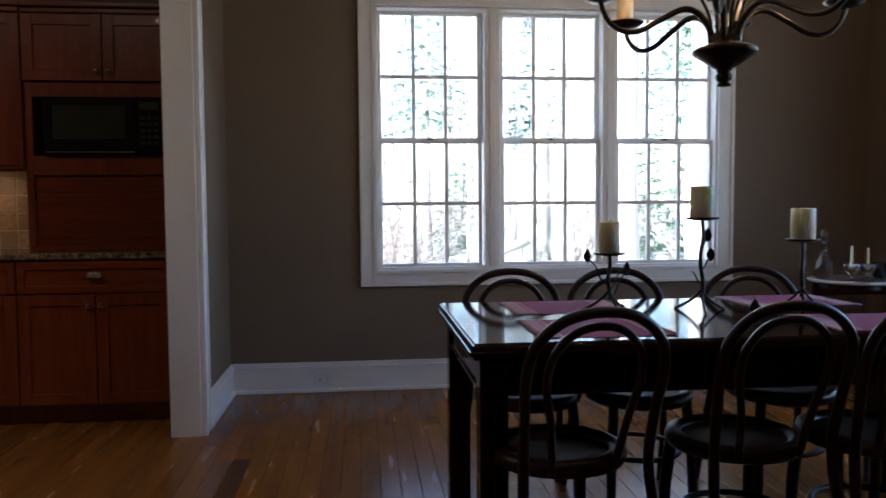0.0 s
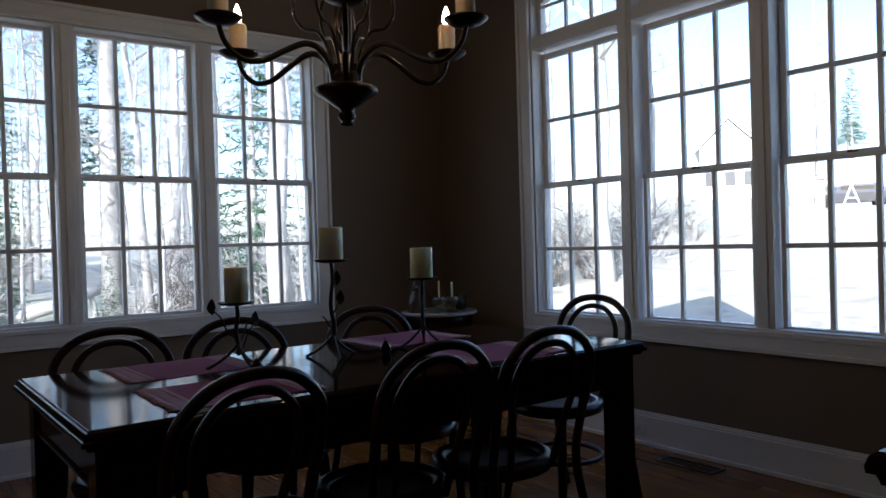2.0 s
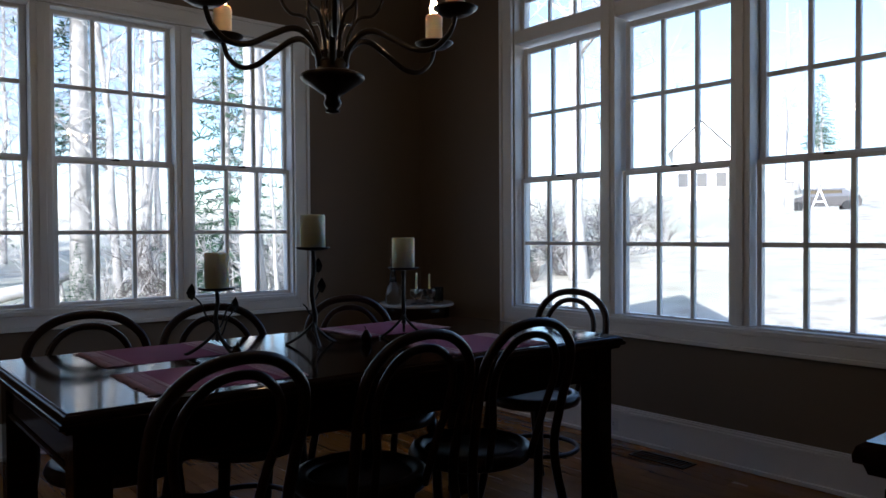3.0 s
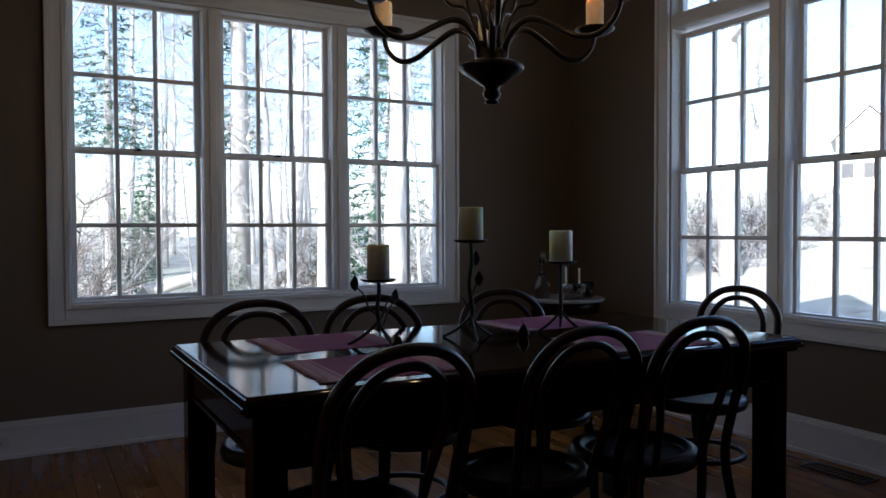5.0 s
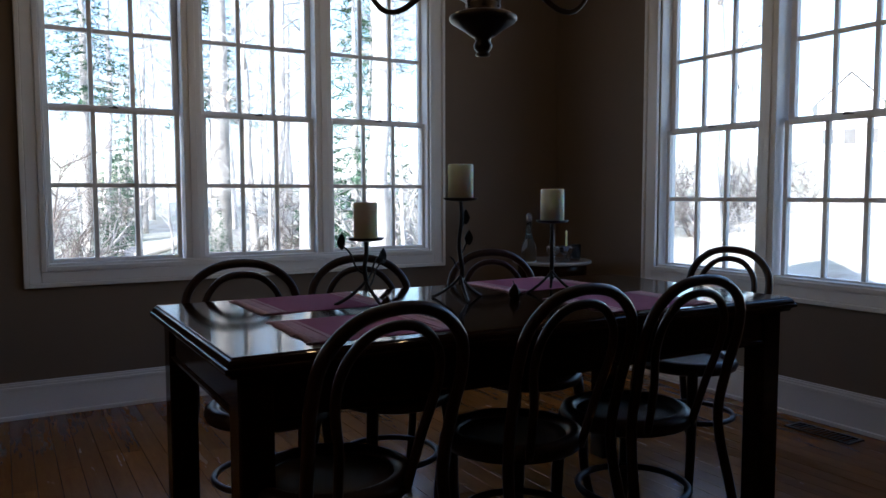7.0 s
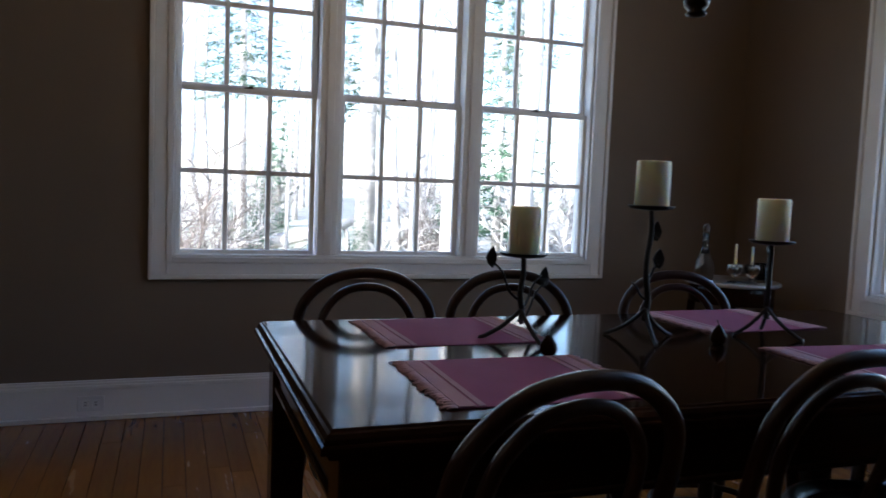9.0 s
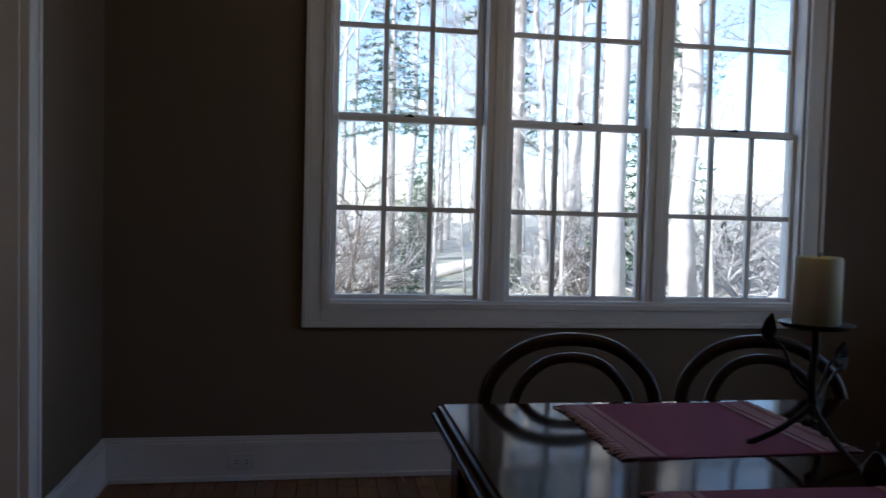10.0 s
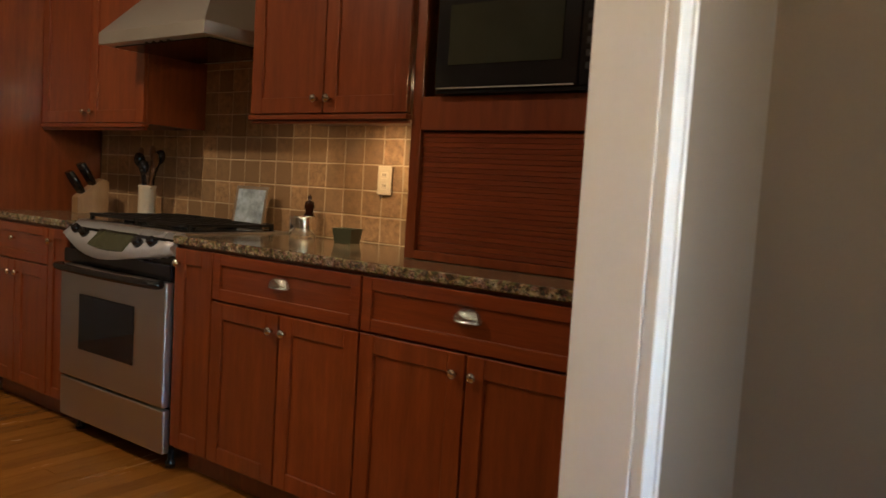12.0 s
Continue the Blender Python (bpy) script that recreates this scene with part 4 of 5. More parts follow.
slat = mesh_of("slat", B(((-(X1 - X0) / 2 + 0.04, -0.004, -0.0076), ((X1 - X0) / 2 - 0.04, 0.004, 0.0076)), bev=0.0016), M_CHERRY_H)
for k in range(24):
    s = part("slat", slat, M_CHERRY_H, tam)
    s.location = ((X0 + X1) / 2, GY + 0.018, 0.953 + 0.0158 * k)
w = (X1 - X0) / 2
for k in range(2):
    a, b = X0 + w * k + 0.003, X0 + w * (k + 1) - 0.003
    dr = part("door", shaker(bmesh.new(), a, b, 1.84, 2.195, GY), M_CHERRY, ag)
    round_knob(dr, b - 0.028 if k == 0 else a + 0.028, GY - 0.02, 1.89)
part("crown", B(((X0 - 0.004, GY - 0.02, 2.20), (X1, NY - 0.01, 2.23)), ((X0 - 0.02, GY - 0.045, 2.23), (X1, NY - 0.01, 2.26)), bev=0.006), M_CHERRY_H, ag)

mw = thing("microwave", "black built-in microwave oven with glass door", "microwave", (0, 0, 0))
MX0, MX1, MZ0, MZ1, MY = -1.925, -1.300, 1.438, 1.753, GY - 0.03
part("body", B(((MX0, MY + 0.03, MZ0), (MX1, NY - 0.06, MZ1)), bev=0.003), M_BLACK, mw)
door = part("door", B(((MX0, MY, MZ0 + 0.012), (MX1 - 0.14, MY + 0.03, MZ1)), bev=0.005, seg=2), M_BLACK, mw)
part("door_glass", B(((MX0 + 0.05, MY - 0.003, MZ0 + 0.085), (MX1 - 0.19, MY, MZ1 - 0.05)), bev=0.001), M_REFLECTGLASS, door, "dark glass viewing window")
part("lower_strip", B(((MX0 + 0.01, MY - 0.002, MZ0 + 0.014), (MX1 - 0.15, MY, MZ0 + 0.018)), bev=0.0005), M_STEEL, door)
panel = part("control_panel", B(((MX1 - 0.138, MY, MZ0 + 0.012), (MX1, MY + 0.03, MZ1)), bev=0.004), M_BLACK, mw)
part("display", B(((MX1 - 0.12, MY - 0.002, MZ1 - 0.07), (MX1 - 0.02, MY, MZ1 - 0.03)), bev=0.0005), M_DISPLAY, panel)
for r in range(5):
    for k in range(3):
        bx, bz = MX1 - 0.118 + 0.036 * k, MZ0 + 0.055 + 0.034 * r
        part("button", B(((bx, MY - 0.0015, bz), (bx + 0.026, MY, bz + 0.018)), bev=0.0004), M_TYRE, panel)
part("vent_strip", B(((MX0, MY + 0.006, MZ0), (MX1, MY + 0.03, MZ0 + 0.010))), M_BLACK, mw)


# range
def stove():
    r = thing("range", "stainless steel slide-in gas range with black cooktop", "range", (0, 0, 0))
    x0, x1, yf = -3.708, -2.949, KY - 0.03
    part("body", B(((x0, yf + 0.02, 0.09), (x1, NY - 0.02, 0.895)), bev=0.003), M_BLACK, r)
    part("drawer", B(((x0 + 0.004, yf - 0.012, 0.075), (x1 - 0.004, yf + 0.02, 0.245)), bev=0.006, seg=2), M_STEEL, r, "steel warming drawer front")
    od = part("oven_door", B(((x0 + 0.004, yf - 0.018, 0.255), (x1 - 0.004, yf + 0.02, 0.735)), bev=0.007, seg=2), M_STEEL, r, "steel oven door")
    part("oven_window", B(((-3.55, yf - 0.021, 0.385), (-3.150, yf - 0.017, 0.620)), bev=0.002), M_BLACKGLASS, od, "dark oven window")
    pts = smooth_path([(x0 + 0.03, yf - 0.018, 0.725), (x0 + 0.05, yf - 0.058, 0.727), ((x0 + x1) / 2, yf - 0.075, 0.727), (x1 - 0.05, yf - 0.058, 0.727), (x1 - 0.03, yf - 0.018, 0.725)], 5)
    bm = bmesh.new()
    tube(bm, pts, 0.016, 8)
    part("handle", bm, M_BLACK, od, "bowed black handle")
    part("front_panel", B(((x0 + 0.002, yf - 0.005, 0.742), (x1 - 0.002, yf + 0.02, 0.80)), bev=0.003), M_BLACK, r)
    # sloping, bowed control panel
    bm = bmesh.new()
    n = 14
    lo, hi, back = [], [], []
    for k in range(n + 1):
        u = k / n
        x = x0 + (x1 - x0) * u
        bow = 0.055 * math.sin(math.pi * u)
        lo.append(bm.verts.new((x, yf - 0.012 - bow, 0.865 - 0.075 * math.sin(math.pi * u))))
        hi.append(bm.verts.new((x, yf + 0.055, 0.918)))
        back.append(bm.verts.new((x, yf + 0.055, 0.80)))
    for k in range(n):
        quadface(bm, (lo[k], lo[k + 1], hi[k + 1], hi[k]), True)
        quadface(bm, (hi[k], hi[k + 1], back[k + 1], back[k]))
        quadface(bm, (back[k], back[k + 1], lo[k + 1], lo[k]), True)
    bm.faces.new((lo[0], hi[0], back[0]))
    bm.faces.new((lo[-1], back[-1], hi[-1]))
    cp = part("control_panel", bm, M_SHEENSTEEL, r, "bowed steel control panel")

    def on_panel(u, v):
        bow = 0.055 * math.sin(math.pi * u)
        a = Vector((x0 + (x1 - x0) * u, yf - 0.012 - bow, 0.865 - 0.075 * math.sin(math.pi * u)))
        b = Vector((x0 + (x1 - x0) * u, yf + 0.055, 0.918))
        return a.lerp(b, v), math.degrees(math.atan2(b.z - a.z, b.y - a.y))
    for u in (0.10, 0.20, 0.72, 0.83):
        p, tilt = on_panel(u, 0.5)
        bm = bmesh.new()
        lathe(bm, ((0.020, -0.002), (0.020, 0.010), (0.017, 0.026), (0.012, 0.028)), 16)
        bmesh.ops.transform(bm, matrix=pose(p.x, p.y, p.z, tilt), verts=bm.verts)
        part("knob", bm, M_BLACK, cp, "black control knob")
    bm = bmesh.new()
    rings = []
    for k in range(7):
        u = 0.30 + 0.34 * k / 6
        q = [on_panel(u, v)[0] + Vector((0, -0.003, 0.004)) for v in (0.25, 0.8)]
        q += [p + Vector((0, 0.004, -0.006)) for p in reversed(q)]
        rings.append([bm.verts.new(p) for p in q])
    for a, b in zip(rings, rings[1:]):
        for k in range(4):
            bm.faces.new((a[k], b[k], b[(k + 1) % 4], a[(k + 1) % 4]))
    bm.faces.new(rings[0])
    bm.faces.new(list(reversed(rings[-1])))
    part("display", bm, M_DISPLAY, cp, "grey-green display strip")
    part("cooktop", B(((x0 - 0.004, yf + 0.055, 0.895), (x1 + 0.004, NY - 0.02, 0.922)), bev=0.004), M_STEEL, r)
    part("cooktop_well", B(((x0 + 0.03, yf + 0.08, 0.922), (x1 - 0.03, NY - 0.08, 0.925)), bev=0.001), M_BLACK, r)
    for gx in (x0 + 0.035, (x0 + x1) / 2 + 0.005):
        w2 = (x1 - x0) / 2 - 0.04
        bm = bmesh.new()
        y0, y1 = yf + 0.09, NY - 0.09
        for x in (gx, gx + w2):
            box(bm, (x - 0.006, y0, 0.940), (x + 0.006, y1, 0.952), 0.002)
        for k in range(7):
            y = y0 + (y1 - y0) * k / 6
            box(bm, (gx, y - 0.005, 0.940), (gx + w2, y + 0.005, 0.954), 0.002)
        for x in (gx, gx + w2):
            for y in (y0 + 0.01, y1 - 0.01):
                box(bm, (x - 0.007, y - 0.007, 0.925), (x + 0.007, y + 0.007, 0.941))
        part("grate", bm, M_IRON, r, "black cast-iron grate")
        for fy in (0.25, 0.75):
            part("burner", lathe(bmesh.new(), ((0.045, 0.925), (0.045, 0.932), (0.032, 0.938), (0.03, 0.940)), 18, (gx + w2 / 2, y0 + (y1 - y0) * fy, 0)), M_BLACK, r)
    for x in (x0 + 0.05, x1 - 0.05):
        part("foot", lathe(bmesh.new(), ((0.02, 0.0), (0.02, 0.02), (0.012, 0.03), (0.012, 0.09)), 12, (x, yf + 0.06, 0)), M_BLACK, r)


stove()

# hood
hd = thing("range_hood", "stainless steel chimney range hood", "hood", (0, 0, 0))
HX0, HX1, HY, HZ = -3.645, -2.925, 4.48, 1.672
part("lip", B(((HX0, HY, HZ), (HX1, NY - 0.01, HZ + 0.052)), bev=0.002), M_HOOD, hd)
bm = bmesh.new()
lo = [bm.verts.new(p) for p in ((HX0 + 0.002, HY + 0.002, HZ + 0.052), (HX1 - 0.002, HY + 0.002, HZ + 0.052), (HX1 - 0.002, NY - 0.01, HZ + 0.052), (HX0 + 0.002, NY - 0.01, HZ + 0.052))]
hi = [bm.verts.new(p) for p in ((-3.435, 4.70, HZ + 0.33), (-3.135, 4.70, HZ + 0.33), (-3.135, NY - 0.01, HZ + 0.33), (-3.435, NY - 0.01, HZ + 0.33))]
for k in range(4):
    bm.faces.new((lo[k], lo[(k + 1) % 4], hi[(k + 1) % 4], hi[k]))
bm.faces.new(hi)
bm.faces.new(list(reversed(lo)))
part("canopy", bm, M_HOOD, hd)
part("chimney", B(((-3.435, 4.70, HZ + 0.332), (-3.135, NY - 0.01, TOP)), bev=0.002), M_HOOD, hd)
part("filter", B(((HX0 + 0.04, HY + 0.05, HZ - 0.006), (HX1 - 0.04, NY - 0.06, HZ - 0.001))), M_BLACK, hd, "dark grease filter")
for k in range(4):
    part("switch", lathe(bmesh.new(), ((0.008, 0), (0.008, 0.006), (0.006, 0.008)), 10, (HX0 + 0.30 + 0.05 * k, HY + 0.035, HZ - 0.009)), M_BLACK, hd)

# outlet on the tiles
wall_outlet("wall_outlet", pose(-2.43, NY - 0.020, 1.166, 0, 0, 180), M_IVORY, "ivory electrical outlet on the tiled backsplash", "")

# under-cabinet lights
for x in (-2.38, -2.78):
    ul = thing("under_cabinet_light", "slim warm under-cabinet lamp", "lamp", (x, 4.74, 1.385), group="under-cabinet lamps")
    part("housing", lathe(bmesh.new(), ((0.034, 0.0), (0.036, 0.008), (0.036, 0.012)), 18), M_WHITEPLASTIC, ul)
    lamp = new("lamp_light", bpy.data.lights.new("lamp_light", "SPOT"))
    lamp.data.energy, lamp.data.spot_size, lamp.data.spot_blend, lamp.data.shadow_soft_size, lamp.data.color = (0.44 if x > -2.5 else 0.09), radians(140), 0.9, 0.07, (1.0, 0.68, 0.36)
    lamp.matrix_world = look((x, 4.74, 1.375), (x, 4.99, 1.03))

# unseen recessed lamps, assumed and added to light the kitchen cabinets warmly
for x, y, watt in ((-2.2, 2.4, 0.50), (-3.5, 2.8, 1.7), (-2.2, 0.9, 0.15)):
    dl = thing("recessed_light", "assumed recessed ceiling lamp, unseen, added to light the kitchen", "lamp", (x, y, TOP - 0.012), group="recessed kitchen lamps")
    part("ring", lathe(bmesh.new(), ((0.075, 0.0), (0.095, 0.002), (0.095, 0.012), (0.07, 0.012)), 24), M_WHITE, dl)
    lamp = new("ceiling_light", bpy.data.lights.new("ceiling_light", "AREA"))
    lamp.data.shape, lamp.data.size, lamp.data.energy, lamp.data.color = "DISK", 0.13, watt, (1.0, 0.78, 0.52)
    lamp.matrix_world = look((x, y, TOP - 0.016), (x, y + 0.0001, 0))

# on the counter
f = thing("picture_frame", "small silver-framed blue-grey picture leaning on tiles", "picture", (-3.14, 4.90, 0.926))
tilt = pose(0, 0, 0, -9)
for nm, bxs, mt in (("frame", [((-0.105, -0.006, 0.0), (-0.09, 0.006, 0.185)), ((0.09, -0.006, 0.0), (0.105, 0.006, 0.185)), ((-0.09, -0.006, 0.0), (0.09, 0.006, 0.014)), ((-0.09, -0.006, 0.171), (0.09, 0.006, 0.185))], M_CHROME),
                    ("picture", [((-0.09, -0.003, 0.014), (0.09, 0.003, 0.171))], M_PICTURE)):
    bm = B(*bxs)
    bmesh.ops.transform(bm, matrix=tilt, verts=bm.verts)
    part(nm, bm, mt, f)
c = thing("metal_canister", "small steel canister on the counter", "canister", (-2.742, 4.85, CT_Z))
part("body", lathe(bmesh.new(), ((0.050, 0.0), (0.052, 0.004), (0.052, 0.085), (0.050, 0.09), (0.047, 0.088), (0.044, 0.01)), 24), M_CHROME, c)
c = thing("pepper_mill", "dark turned wooden pepper mill", "pepper mill", (-2.79, 4.930, CT_Z))
part("body", lathe(bmesh.new(), ((0.026, 0.0), (0.028, 0.01), (0.020, 0.05), (0.024, 0.085), (0.016, 0.105), (0.022, 0.125), (0.018, 0.145), (0.006, 0.152), (0.009, 0.165), (0.004, 0.175)), 16), M_TABLE, c)
c = thing("ceramic_dish", "dark green square ceramic dish on the counter", "dish", (-2.505, 4.86, CT_Z), 6)
bm = bmesh.new()
rings = [[bm.verts.new((sx * w, sy * w * 0.8, z)) for sx, sy in ((-1, -1), (1, -1), (1, 1), (-1, 1))] for w, z in ((0.038, 0.0), (0.047, 0.058), (0.042, 0.058), (0.034, 0.010))]
for a, b in zip(rings, rings[1:]):
    for k in range(4):
        bm.faces.new((a[k], a[(k + 1) % 4], b[(k + 1) % 4], b[k]))
bm.faces.new(rings[-1])
bm.faces.new(list(reversed(rings[0])))
part("body", bm, M_GREEN, c)
c = thing("utensil_crock", "cream stoneware crock full of wooden and dark utensils", "crock", (-3.84, 4.86, CT_Z))
part("crock", lathe(bmesh.new(), ((0.038, 0.0), (0.041, 0.006), (0.041, 0.150), (0.044, 0.158), (0.041, 0.164), (0.035, 0.158), (0.033, 0.02)), 24), M_CROCK, c)
for k, (dx, dy, ht, kind) in enumerate(((-0.05, 0.0, 0.34, 0), (0.05, 0.02, 0.33, 1), (0.0, 0.03, 0.30, 0), (0.02, -0.03, 0.27, 1), (-0.03, -0.02, 0.31, 1), (0.065, -0.01, 0.31, 0), (-0.065, 0.01, 0.30, 1), (0.03, 0.0, 0.35, 0))):
    bm = bmesh.new()
    tube(bm, [(dx * 0.2, dy * 0.2, 0.03), (dx * 0.7, dy * 0.7, ht * 0.65), (dx * 1.1, dy * 1.1, ht * 0.82)], 0.006, 6)
    e = Vector((dx * 1.25, dy * 1.25, ht * 0.92))
    lathe(bm, ((0.004, -0.035), (0.020, -0.018), (0.025, 0.006), (0.018, 0.03), (0.004, 0.036)), 10, e)
    for v in bm.verts:
        if v.co.z > ht * 0.82 + 0.001 and kind == 0:
            v.co.y = e.y + (v.co.y - e.y) * 0.35
    part("utensil", bm, M_SPOON if kind == 0 else M_BLACK, c, "wooden spoon" if kind == 0 else "black spatula")
c = thing("knife_block", "pale wooden knife block with black-handled knives", "knife block", (-4.27, 4.82, CT_Z), -12)
bm = bmesh.new()
v = [bm.verts.new(p) for p in ((-0.05, -0.08, 0), (0.05, -0.08, 0), (0.05, 0.07, 0), (-0.05, 0.07, 0), (-0.05, -0.08, 0.08), (0.05, -0.08, 0.08), (0.05, 0.04, 0.18), (-0.05, 0.04, 0.18), (-0.05, 0.07, 0.165), (0.05, 0.07, 0.165))]
for q in ((0, 3, 2, 1), (0, 1, 5, 4), (4, 5, 6, 7), (7, 6, 9, 8), (8, 9, 2, 3), (1, 2, 9, 6, 5), (0, 4, 7, 8, 3)):
    bm.faces.new([v[i] for i in q])
part("block", bm, M_BLOCK, c)
for i in range(3):
    for j in range(2):
        x, s = -0.03 + 0.03 * i, 0.25 + 0.45 * j
        p = Vector((x, -0.08 + 0.12 * s, 0.08 + 0.10 * s))
        d = Vector((0, -0.52, 0.85))
        part("knife_handle", tube(bmesh.new(), [p - d * 0.01, p + d * 0.06, p + d * 0.12], [0.013, 0.017, 0.015], 8), M_BLACK, c, "black knife handle")

# backsplash tiles
bs = thing("backsplash", "tumbled travertine tile backsplash above the counter", "backsplash", kind="structure")
part("grout_bed", B(((-4.478, NY - 0.008, CT_Z - 0.02), (-2.035, NY - 0.002, 1.745))), M_GROUT, bs)
TP = 0.1035
tiles = []
for s in range(3):
    bm = bmesh.new()
    h = TP / 2 - 0.0028
    rnd = random.Random(5 + s)
    ring = []
    for d, inset in ((0.0, 0.0), (-0.0012, 0.0), (-0.0026, 0.003)):
        ring.append([bm.verts.new((sx * (h - inset) + rnd.uniform(-1, 1) * 0.0014, d, sz * (h - inset) + rnd.uniform(-1, 1) * 0.0014)) for sx, sz in ((-1, -1), (1, -1), (1, 1), (-1, 1))])
    for a, b in zip(ring, ring[1:]):
        for k in range(4):
            bm.faces.new((a[k], a[(k + 1) % 4], b[(k + 1) % 4], b[k]))
    bm.faces.new(ring[-1])
    tiles.append(mesh_of("tile", bm, M_TILE))
for i in range(24):
    for j in range(8):
        x, z = -2.09 - TP * i, CT_Z + 0.053 + TP * j
        hooded = -3.58 < x < -2.80
        if x < -4.478 or (z > 1.40 and not hooded) or z > 1.70:
            continue
        t = part("tile", tiles[(i * 7 + j * 3) % 3], M_TILE, bs)
        t.matrix_basis = pose(x, NY - 0.008, z, 0, random.choice((0, 90, 180, 270)), 0)
        if x - TP / 2 < -4.478:
            # cut tile against the tall cabinet
            t.matrix_basis = pose((x + TP / 2 - 4.478) / 2, NY - 0.008, z) @ Matrix.Diagonal(((x + TP / 2 + 4.474) / TP, 1, 1, 1))


# ---- outdoors ----
def height(x, y):
    """The lie of the land: level round the house, rising to the east, falling a little to the north-west."""
    e = max(0.0, x - 9.0)
    z = -0.6 + 0.088 * min(e, 34) + 0.02 * min(10.0, max(0.0, e - 34)) + 0.10 * min(30.0, max(0.0, e - 44)) + 0.02 * max(0.0, e - 74)
    n = max(0.0, y - 12.0)
    z += 0.012 * n
    r = math.hypot(x, y)
    z += (0.25 * math.sin(x * 0.13 + 1.0) * math.cos(y * 0.11)) * min(1.0, max(0.0, (r - 10) / 15))
    return z


def ground():
    bm = bmesh.new()
    steps = [s * (0.4 * k + 0.0035 * k ** 3) for s, ks in ((-1, range(44, 0, -1)), (1, range(0, 45))) for k in ks]
    vs = [[bm.verts.new((x, y, height(x, y))) for y in steps] for x in steps]
    for i in range(len(steps) - 1):
        for j in range(len(steps) - 1):
            quadface(bm, (vs[i][j], vs[i + 1][j], vs[i + 1][j + 1], vs[i][j + 1]), True)
    structure("ground", bm, M_GROUND, "sunlit winter lawn strewn with dry leaves", "ground")


ground()


def limb(bm, rnd, p, d, length, r, depth, sides=5):
    """One limb with its side branches."""
    pts = [p.copy()]
    n = 5 if depth else 4
    for k in range(n):
        d = (d + Vector((rnd.uniform(-1, 1), rnd.uniform(-1, 1), rnd.uniform(-0.4, 0.6))) * 0.22).normalized()
        pts.append(pts[-1] + d * length / n)
    tube(bm, pts, [max(0.004, r * (1 - 0.8 * k / n)) for k in range(n + 1)], sides)
    if depth:
        for k in range(1, n + 1):
            for _ in range(2 if depth > 1 else 2):
                side = Vector((rnd.uniform(-1, 1), rnd.uniform(-1, 1), rnd.uniform(-0.2, 0.7))).normalized()
                limb(bm, rnd, pts[k], (d * 0.5 + side).normalized(), length * rnd.uniform(0.35, 0.6), r * 0.45, depth - 1, 4)


def bare_tree(seed, tall, r, low):
    rnd = random.Random(seed)
    t = thing("bare_tree", "tall bare grey-brown woodland tree", "tree", (0, 0, -200), group="bare trees of the woods")
    pts = [Vector((0, 0, -0.3))]
    for k in range(9):
        pts.append(Vector((pts[-1].x + rnd.uniform(-0.12, 0.12), pts[-1].y + rnd.uniform(-0.12, 0.12), -0.3 + (tall + 0.3) * (k + 1) / 9)))
    part("trunk", tube(bmesh.new(), pts, [r * (1.25 if k == 0 else 1 - 0.085 * k) for k in range(10)], 9), M_BARK, t)
    bm = bmesh.new()
    for k in range(15):
        f = low + (0.98 - low) * k / 15
        i = min(8, int(f * 9))
        p = pts[i].lerp(pts[i + 1], f * 9 - i)
        a = rnd.uniform(0, 6.28)
        d = Vector((math.cos(a), math.sin(a), rnd.uniform(0.1, 0.9))).normalized()
        limb(bm, rnd, p, d, tall * 0.24 * (1.15 - f) + 0.5, r * 0.26 * (1.2 - f) + 0.008, 2 if k % 2 else 1)
    tagged(part("crown", bm, M_BARK, t), "bare branching twigs", kind="stuff")
    return t


def needle_clump(bm, rnd, c, s):
    """A tuft of flat needle blades round a point."""
    for _ in range(11):
        d = Vector((rnd.gauss(0, 1), rnd.gauss(0, 1), rnd.gauss(0, 0.55))).normalized()
        w = d.cross(Vector((rnd.gauss(0, 1), rnd.gauss(0, 1), rnd.gauss(0, 1)))).normalized()
        a, ln, wd = c + d * s * 0.1, s * rnd.uniform(0.6, 1.2), s * 0.09
        v = [bm.verts.new(p) for p in (a - w * wd * 0.4, a + w * wd * 0.4, a + d * ln * 0.6 + w * wd, a + d * ln, a + d * ln * 0.6 - w * wd)]
        bm.faces.new(v)


def evergreen(seed, tall, base_r, low, label):
    rnd = random.Random(seed)
    t = thing("evergreen_tree", label, "tree", (0, 0, -200), group="evergreens of the woods")
    part("trunk", tube(bmesh.new(), [(0, 0, -0.3), (0.03, 0.02, tall * 0.5), (0, 0, tall)], [tall * 0.016, tall * 0.011, 0.015], 8), M_BARK, t)
    bm, wood_bm = bmesh.new(), bmesh.new()
    layers = 26
    for k in range(layers):
        f = low + (1 - low) * k / layers
        z, reach = tall * f, base_r * (1 - (f - low) / (1 - low)) ** 0.85 + 0.12
        count = max(3, int(9 * (1 - k / layers)))
        for b in range(count):
            a = 6.28 * (b + rnd.random() * 0.8) / count + k
            ln = reach * rnd.uniform(0.65, 1.12)
            tip = Vector((math.cos(a) * ln, math.sin(a) * ln, z - ln * rnd.uniform(0.08, 0.32)))
            root = Vector((0, 0, z))
            tube(wood_bm, [root, root.lerp(tip, 0.5) + Vector((0, 0, 0.04)), tip], [0.02, 0.013, 0.005], 4)
            for q in range(max(2, int(ln / 0.32))):
                needle_clump(bm, rnd, root.lerp(tip, 0.25 + 0.75 * (q + rnd.random()) / max(2, int(ln / 0.32))), rnd.uniform(0.16, 0.30))
    part("branches", wood_bm, M_BARK, t)
    tagged(part("crown", bm, M_NEEDLE, t), "dark green needles", kind="stuff")
    return t


